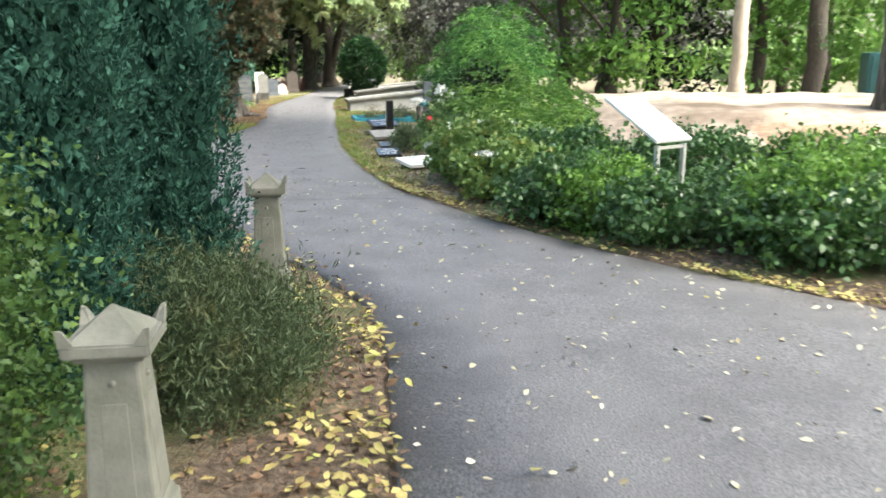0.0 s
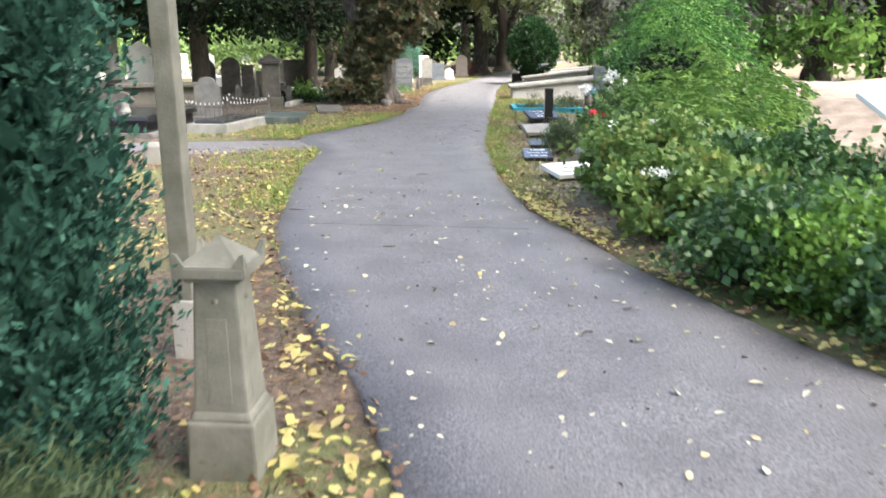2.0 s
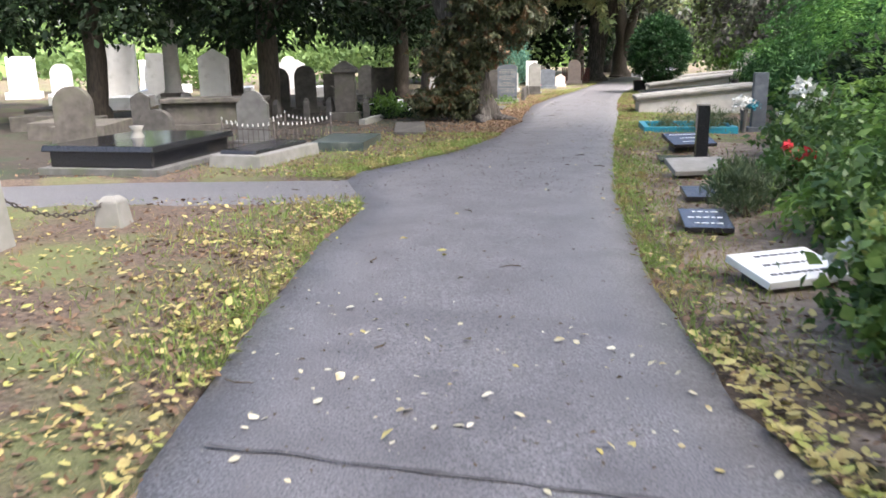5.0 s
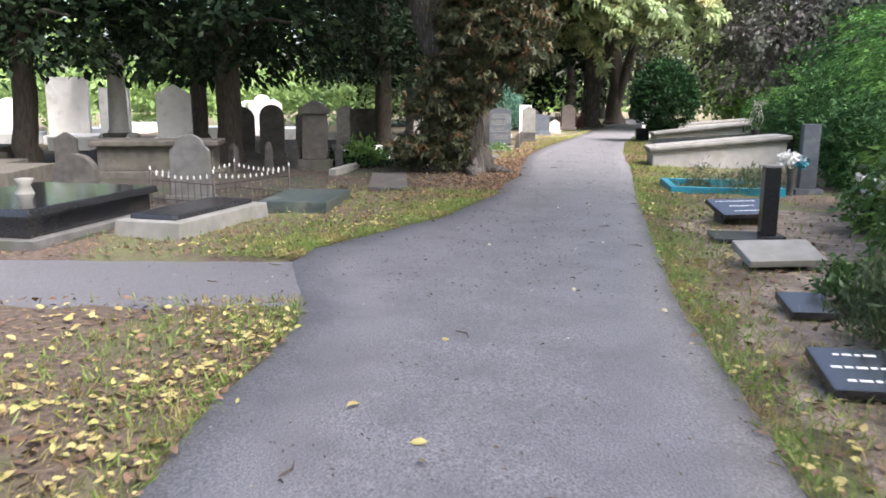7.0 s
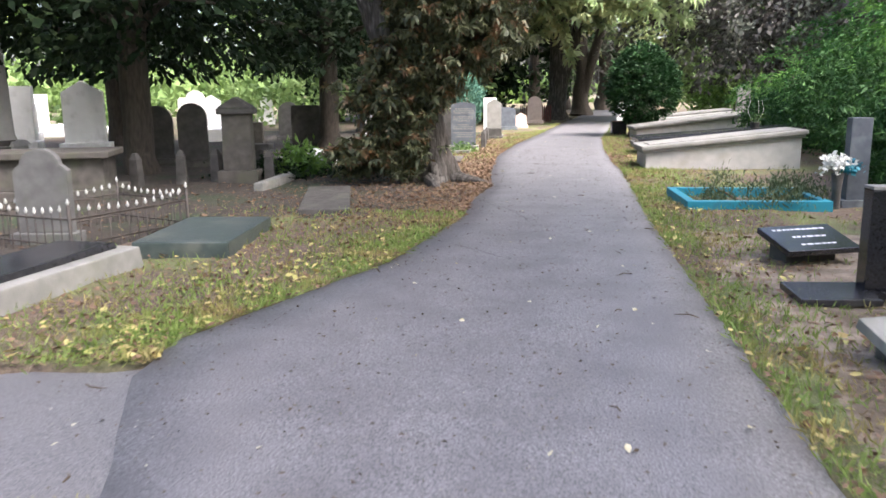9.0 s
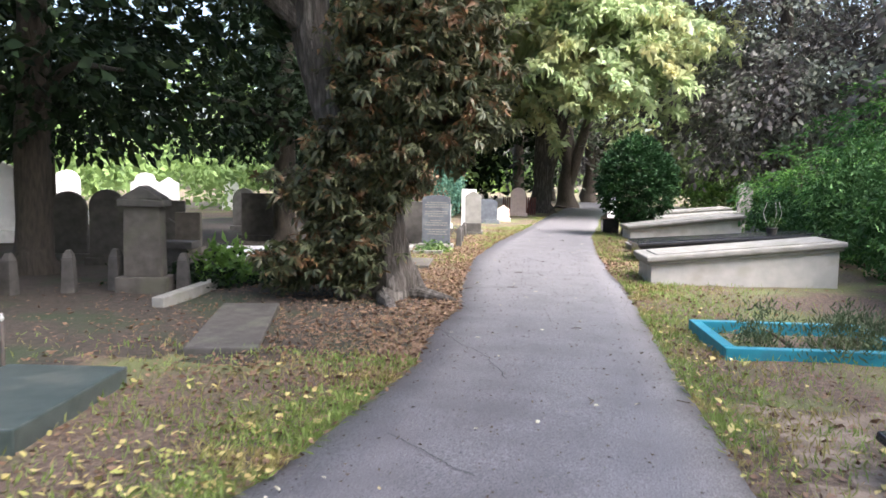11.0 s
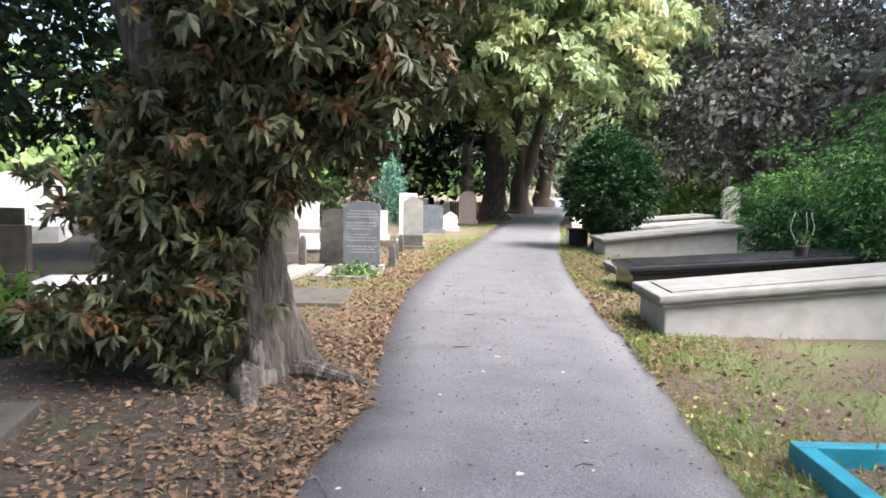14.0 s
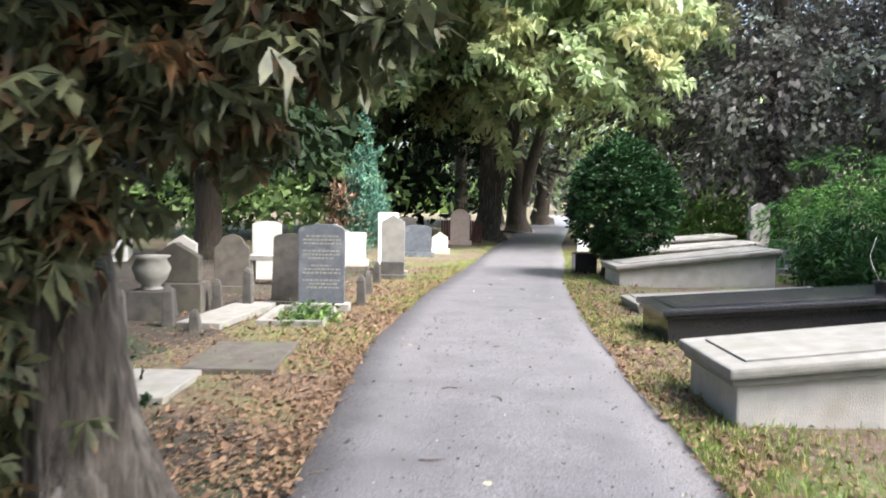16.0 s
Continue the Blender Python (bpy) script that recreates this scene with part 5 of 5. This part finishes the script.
part(e, "lid", block("lid", M_BROWNST, 2.1, 1.05, 0.09, 0.02, 0.541))
tagged(e, "weathered brown-grey box tomb", "tomb")
for bx, by, bh in ((-10.9, 21.2, 0.5), (-10.3, 21.6, 0.52), (-9.75, 21.95, 0.55), (-9.35, 22.3, 0.55), (-8.6, 22.6, 0.5), (-8.8, 23.6, 0.5)):
    bollard(bx, by, bh, 0.17)
e = empty("stone_bench", -9.6, 23.9, 0, 15)
part(e, "seat", block("seat", M_DARK, 0.6, 0.4, 0.1, 0.01, 0.4005))
part(e, "support", block("support", M_DARK, 0.25, 0.25, 0.45, 0.01, -0.05))
tagged(e, "dark stone table monument with mossy patches", "monument")
e = empty("column_monument", -14.0, 22.8, 0, 20)
part(e, "pedestal", block("pedestal", M_PALE, 0.62, 0.62, 0.55, 0.02, -0.06))
part(e, "moulding", block("moulding", M_PALE, 0.72, 0.72, 0.1, 0.03, 0.4905, 0.8))
part(e, "column", tube([[(0, 0, 0.59, 0.24), (0, 0, 0.7, 0.2), (0, 0, 1.6, 0.18), (0, 0, 2.35, 0.15), (0, 0, 2.36, 0.0)]], "column", M_PALE, 16))
tagged(e, "pale stone broken column on square pedestal", "monument")
for wx, wy, w, h, st in ((-19.5, 27.0, 1.1, 1.9, "flat"), (-18.2, 27.4, 0.8, 1.6, "flat"), (-16.0, 27.2, 0.9, 1.7, "gable"), (-22.0, 36.0, 0.8, 1.5, "round"), (-25.0, 35.0, 1.0, 1.4, "flat"), (-17.5, 34.0, 0.8, 1.5, "shoulder"), (-19.5, 38.0, 0.7, 1.3, "gable"), (-27.0, 30.0, 1.0, 1.6, "flat"), (-24.0, 29.0, 0.7, 1.3, "round"), (-22.0, 40.0, 0.6, 1.2, "flat"), (-21.5, 31.0, 0.7, 1.3, "round"), (-20.0, 43.0, 0.6, 1.2, "round"), (-29.0, 24.0, 0.8, 1.4, "gable"), (-26.5, 20.5, 0.7, 1.3, "flat")):
    headstone(wx, wy, w, h, st, M_WHITE, "white marble monument in sunlight", 30, 0.3, 0.25, group="white monuments")
for wx, wy in ((-17.8, 24.5), (-20.5, 25.0), (-15.5, 31.5), (-18.5, 31.0), (-23.0, 33.0), (-21.0, 28.5), (-14.5, 34.5)):
    slab_thing(wx, wy, 30, 1.0, 2.0, 0.35, M_WHITE, "white marble grave slab in sunlight")
for wx, wy in ((-13.0, 17.4), (-11.9, 16.9), (-14.8, 18.6), (-16.6, 20.6)):
    slab_thing(wx, wy, 26, 0.9, 1.8, 0.3, M_BROWNST, "low brown-grey grave slab under trees")

# small graves right of the path


def tilted_plate(x, y, rz, w, d, t, z, tilt, material, label, letters=None, prop=True, n=3):
    e = empty("grave_plaque", x, y, 0, rz)
    p = part(e, "plate", block("plate", material, w, d, t, 0.008))
    p.matrix_basis = pose(0, 0, z, tilt, 0, 0)
    if prop:
        part(e, "prop", block("prop", M_DARK, w * 0.7, d * 0.5, max(z - 0.01, 0.03) + 0.05, 0.008, -0.05, 1, 0, d * 0.12))
    if letters:
        q = lines_on(e, w * 0.8, -d * 0.3, d * 0.3, n, -0.0005, letters, int(abs(y * 7)))
        q.matrix_basis = pose(0, 0, z + t, tilt, 0, 0) @ pose(0, 0, 0, -90, 0, 0)
    return tagged(e, label, "grave plaque", "small grave plaques")


tilted_plate(-0.35, 11.55, 38, 0.6, 0.42, 0.05, 0.08, 10, M_WHITE, "white marble book-like grave plaque with dark lettering", M_LETTER_D)
tilted_plate(-0.9, 13.0, 12, 0.38, 0.46, 0.05, 0.05, 8, M_BLACK, "black granite grave plaque with white lettering", M_LETTER)
tilted_plate(-1.02, 14.35, 15, 0.3, 0.35, 0.05, 0.04, 8, M_BLACK_M, "small dark granite grave plaque")
tilted_plate(-1.12, 15.85, 26, 0.66, 0.36, 0.06, 0.1, 18, M_STONE, "pale stone tilted grave plaque on a block")
tilted_plate(-1.38, 18.35, 30, 0.66, 0.44, 0.05, 0.14, 16, M_BLACK, "black granite tilted plaque with white lettering", M_LETTER)
tilted_plate(-1.42, 17.02, 12, 0.5, 0.42, 0.05, 0.02, 2, M_BLACK_M, "dark granite grave plate", None, False)
e = empty("granite_pillar", -1.15, 17.15, 0, 14)
part(e, "foot", block("foot", M_BLACK, 0.3, 0.26, 0.12, 0.008, -0.05))
part(e, "shaft", block("shaft", M_BLACK, 0.15, 0.13, 0.66, 0.008, 0.0705))
part(e, "cap", block("cap", M_STONE, 0.155, 0.135, 0.02, 0.004, 0.731), "pale grey top")
tagged(e, "slim polished black granite pillar", "grave pillar")
e = empty("granite_pillar", -0.42, 21.75, 0, 14)
part(e, "foot", block("foot", M_SLATE, 0.4, 0.3, 0.12, 0.008, -0.05))
part(e, "shaft", block("shaft", M_SLATE, 0.24, 0.14, 0.95, 0.008, 0.0705))
tagged(e, "glossy grey granite pillar with flowers beside it", "grave pillar")
e = empty("flower_vase", -0.66, 21.45)
part(e, "vase", tube([[(0, 0, -0.03, 0.05), (0, 0, 0.2, 0.05), (0, 0, 0.4, 0.07), (0, 0, 0.41, 0.0)]], "vase", M_DARK, 10))
part(e, "white_flowers", leaves("white_flowers", M_PETAL, blobs([(-0.03, 0, 0.52, 0.13, 0.12, 0.09)], 350, 24, 0.25, 0.3), 0.05, 0.8), "white blooms", "stuff")
part(e, "teal_flowers", leaves("teal_flowers", M_TEAL, blobs([(0.14, 0, 0.48, 0.1, 0.1, 0.08)], 160, 14, 0.25, 0.3), 0.05, 0.8), "teal blooms", "stuff")
tagged(e, "dark vase with white and teal flowers", "flowers")
kerb_frame(-2.3, 20.85, 11, 1.6, 1.35, 0.11, 0.1, M_TEAL, "teal painted wooden grave border", "painted_grave_border")
shrub("grave_plants", -1.6, 21.5, [(-0.35, 0.1, 0.17, 0.26, 0.4, 0.24), (0.3, -0.3, 0.1, 0.5, 0.35, 0.2), (0.55, 0.25, 0.12, 0.4, 0.45, 0.22)], 3400, M_JUN, 0.06, "feathery green plants inside teal border", 60, 0.22, 0.3, 0.2, UP)
e = empty("planter", -4.25, 36.1, 0, 12)
part(e, "box", block("box", M_BLACK_M, 0.42, 0.42, 0.45, 0.012, -0.05, 1.05))
part(e, "soil", block("soil", M_SOIL, 0.36, 0.36, 0.02, 0.004, 0.4005))
tagged(e, "black square planter by the path", "planter")
headstone(-4.35, 38.3, 0.25, 0.8, "flat", M_WHITE, "small white grave marker", 12, 0.1)


def rose_bush(x, y, petals, label, n_fl, h=0.6):
    e = empty("rose_bush", x, y)
    part(e, "stem", tube([smooth_path([(0, 0, -0.05, 0.012), (0.2 * math.cos(k), 0.2 * math.sin(k), h, 0.006)], 4) for k in range(5)], "stem", M_TWIG, 5))
    part(e, "foliage", leaves("foliage", M_BOX, keep_above(blobs([(0, 0, h * 0.5, 0.42, 0.42, h * 0.5)], 1500, 60, 0.22, 0.4), 0.02), 0.07, 0.6))
    fl = []
    for k in range(n_fl):
        a = RNG.uniform(0, 6.28)
        c = np.array([0.32 * math.cos(a) * RNG.random() - 0.08, 0.32 * math.sin(a) * RNG.random() - 0.1, h * RNG.uniform(0.75, 1.12)])
        fl.append(c + RNG.normal(size=(38, 3)) * 0.022)
    part(e, "bloom", leaves("bloom", petals, np.concatenate(fl), 0.05, 0.9), "", "stuff")
    return tagged(e, label, "rose bush")


rose_bush(-0.1, 14.5, M_RED, "rose bush with red blooms", 3, 0.5)
rose_bush(0.1, 16.7, M_PETAL, "rose bush with white blooms", 7, 1.0)
rose_bush(0.2, 10.6, M_PETAL, "rose bush with white blooms", 4, 0.62)
rose_bush(0.0, 18.2, M_PETAL, "rose bush with white blooms", 4, 0.55)
shrub("lavender_bush", -0.62, 13.75, [(0, 0, 0.2, 0.28, 0.28, 0.24)], 1600, M_JUN, 0.09, "small dark green shrub with dry stalks", 50, 0.2, 0.4, 0.15, UP)
shrub("leafy_bush", -0.75, 14.6, [(0, 0, 0.16, 0.22, 0.22, 0.18)], 700, M_BOX, 0.06, "small dark green bush between plaques", 40, 0.2, 0.4)
shrub("leafy_bush", 0.2, 12.6, [(0, 0, 0.3, 0.5, 0.6, 0.35)], 2600, M_BOX, 0.08, "dark green low shrub in the bed", 70, 0.2, 0.4)
shrub("leafy_bush", 0.3, 15.6, [(0, 0, 0.4, 0.5, 0.7, 0.45)], 2600, M_BOX, 0.08, "dark green low shrub in the bed", 70, 0.2, 0.4)
shrub("dark_hedge", 0.9, 19.0, [(0, 0, 0.6, 0.6, 1.3, 0.7)], 6000, M_DARK_LEAF, 0.1, "dark green hedge behind the small graves", 120, 0.18, 0.5)

# ---- ground cover ----


def scatter(n, x0, x1, y0, y1, keep):
    p = np.stack([RNG.uniform(x0, x1, n), RNG.uniform(y0, y1, n)], 1)
    return p[keep(p[:, 0], p[:, 1])]


def lay(p, z, lift):
    h = np.array([relief(a, b) if not on_path(a, b, 0.05) else 0.016 for a, b in p])
    return np.column_stack([p, np.maximum(h, -0.01) + z + RNG.random(len(p)) * lift])


onp = lambda x, y: on_path(x, y, -0.05)


def verge(n, side, y0, y1, reach, start=-0.02):
    """Points beside the path, thinning out with distance from its edge."""
    y = RNG.uniform(y0, y1, n)
    d = start + RNG.exponential(reach, n)
    x = left_edge(y) - d if side < 0 else right_edge(y) + d
    k = ~on_path(x, y, -0.03) & (d < 5.5)
    return np.stack([x[k], y[k]], 1)


def spread(p, f, seed):
    """Keeps points in loose drifts."""
    k = [noise.noise(Vector((a * f, b * f, seed))) + 0.25 * RNG.normal() > -0.05 for a, b in p]
    return p[np.array(k)]


yl = np.concatenate([verge(1500, -1, 1.0, 5, 0.5), verge(3400, -1, 5, 13, 1.3), verge(1500, -1, 13, 19.5, 0.6), verge(3000, 1, 4.0, 11, 0.22), verge(700, 1, 11, 24, 0.35)])
tagged(new("fallen_leaves", fallen("fallen_leaves", M_LEAF_Y, lay(spread(yl, 1.6, 2), 0.01, 0.02), 0.046)), "yellow fallen leaves along the path edges", "fallen leaves", "", "stuff")
bl = np.concatenate([verge(18000, -1, 1.0, 36, 1.4), verge(8000, 1, 4.0, 36, 0.9), verge(10000, -1, 19, 33, 0.8), verge(4500, 1, 24, 34, 0.35)])
tagged(new("brown_leaves", leaves("brown_leaves", M_LEAF_B, lay(bl, 0.006, 0.02), 0.047, 0.5, None, 0.8, 0.14)), "brown leaf litter on the verges", "fallen leaves", "", "stuff")
pl = np.concatenate([scatter(1900, -5, 5, 1, 10.5, onp), scatter(230, -7, -1, 13, 40, onp)])
tagged(new("path_leaves", fallen("path_leaves", M_LEAF_P, lay(pl, 0.005, 0.003), 0.036)), "pale small leaves scattered on asphalt", "fallen leaves", "", "stuff")
pl = np.concatenate([scatter(220, -5, 5, 1, 13, onp)])
tagged(new("yellow_path_leaves", fallen("yellow_path_leaves", M_LEAF_Y, lay(pl, 0.005, 0.003), 0.048)), "yellow leaves scattered on asphalt", "fallen leaves", "", "stuff")
gp = np.concatenate([scatter(6000, -6, 5, 1, 14, onp), scatter(5000, -6, -1, 14, 24, onp)])
tagged(new("path_grit", leaves("path_grit", M_STONE, lay(gp, 0.004, 0.003), 0.012, 0.7, None, 0.9, 0.2)), "pale grit worked into the asphalt", "grit", "", "stuff")
gp = np.concatenate([scatter(2500, -6, 5, 1, 14, onp), scatter(4000, -6, -1, 14, 30, onp)])
tagged(new("path_debris", leaves("path_debris", M_TWIG, lay(gp, 0.004, 0.003), 0.022, 0.45, None, 0.9, 0.2)), "dark leaf crumbs on the asphalt", "debris", "", "stuff")
tw = scatter(110, -6, 1, 6, 34, onp)
tp = []
for x, y in tw:
    a, ln = RNG.uniform(0, 6.28), RNG.uniform(0.04, 0.16)
    tp.append([(x, y, 0.022, 0.004), (x + 0.5 * ln * math.cos(a), y + 0.5 * ln * math.sin(a), 0.026, 0.005), (x + ln * math.cos(a + 0.4), y + ln * math.sin(a + 0.4), 0.022, 0.002)])
tagged(new("twigs", tube(tp, "twigs", M_TWIG, 4)), "dark twigs fallen on the asphalt", "twigs", "", "stuff")
gl = np.concatenate([spread(verge(24000, -1, 9, 20, 0.8), 0.8, 5), spread(verge(16000, -1, 26, 44, 0.5), 0.6, 6), spread(verge(34000, 1, 10, 42, 0.55), 0.7, 8), spread(verge(7000, 1, 12, 27, 0.3), 1.1, 3), spread(verge(12000, 1, 20, 32, 0.8), 0.9, 11), verge(6000, -1, 14, 20, 0.5)])
tagged(new("grass", leaves("grass", M_GRASS, lay(gl, -0.006, 0.0), 0.06, 0.12, np.array([0, 0, 0.8]), 0, 0.05)), "short patchy green grass on the verges", "grass", "", "stuff")
dg = np.concatenate([verge(15000, -1, 7, 38, 1.2), verge(9000, 1, 9, 42, 0.9), verge(7000, -1, 19, 34, 0.6)])
tagged(new("dry_grass", leaves("dry_grass", M_DRY, lay(dg, -0.005, 0.0), 0.05, 0.09, np.array([0, 0, 0.4]), 0, 0.05)), "straw-coloured dry grass on the verges", "grass", "", "stuff")
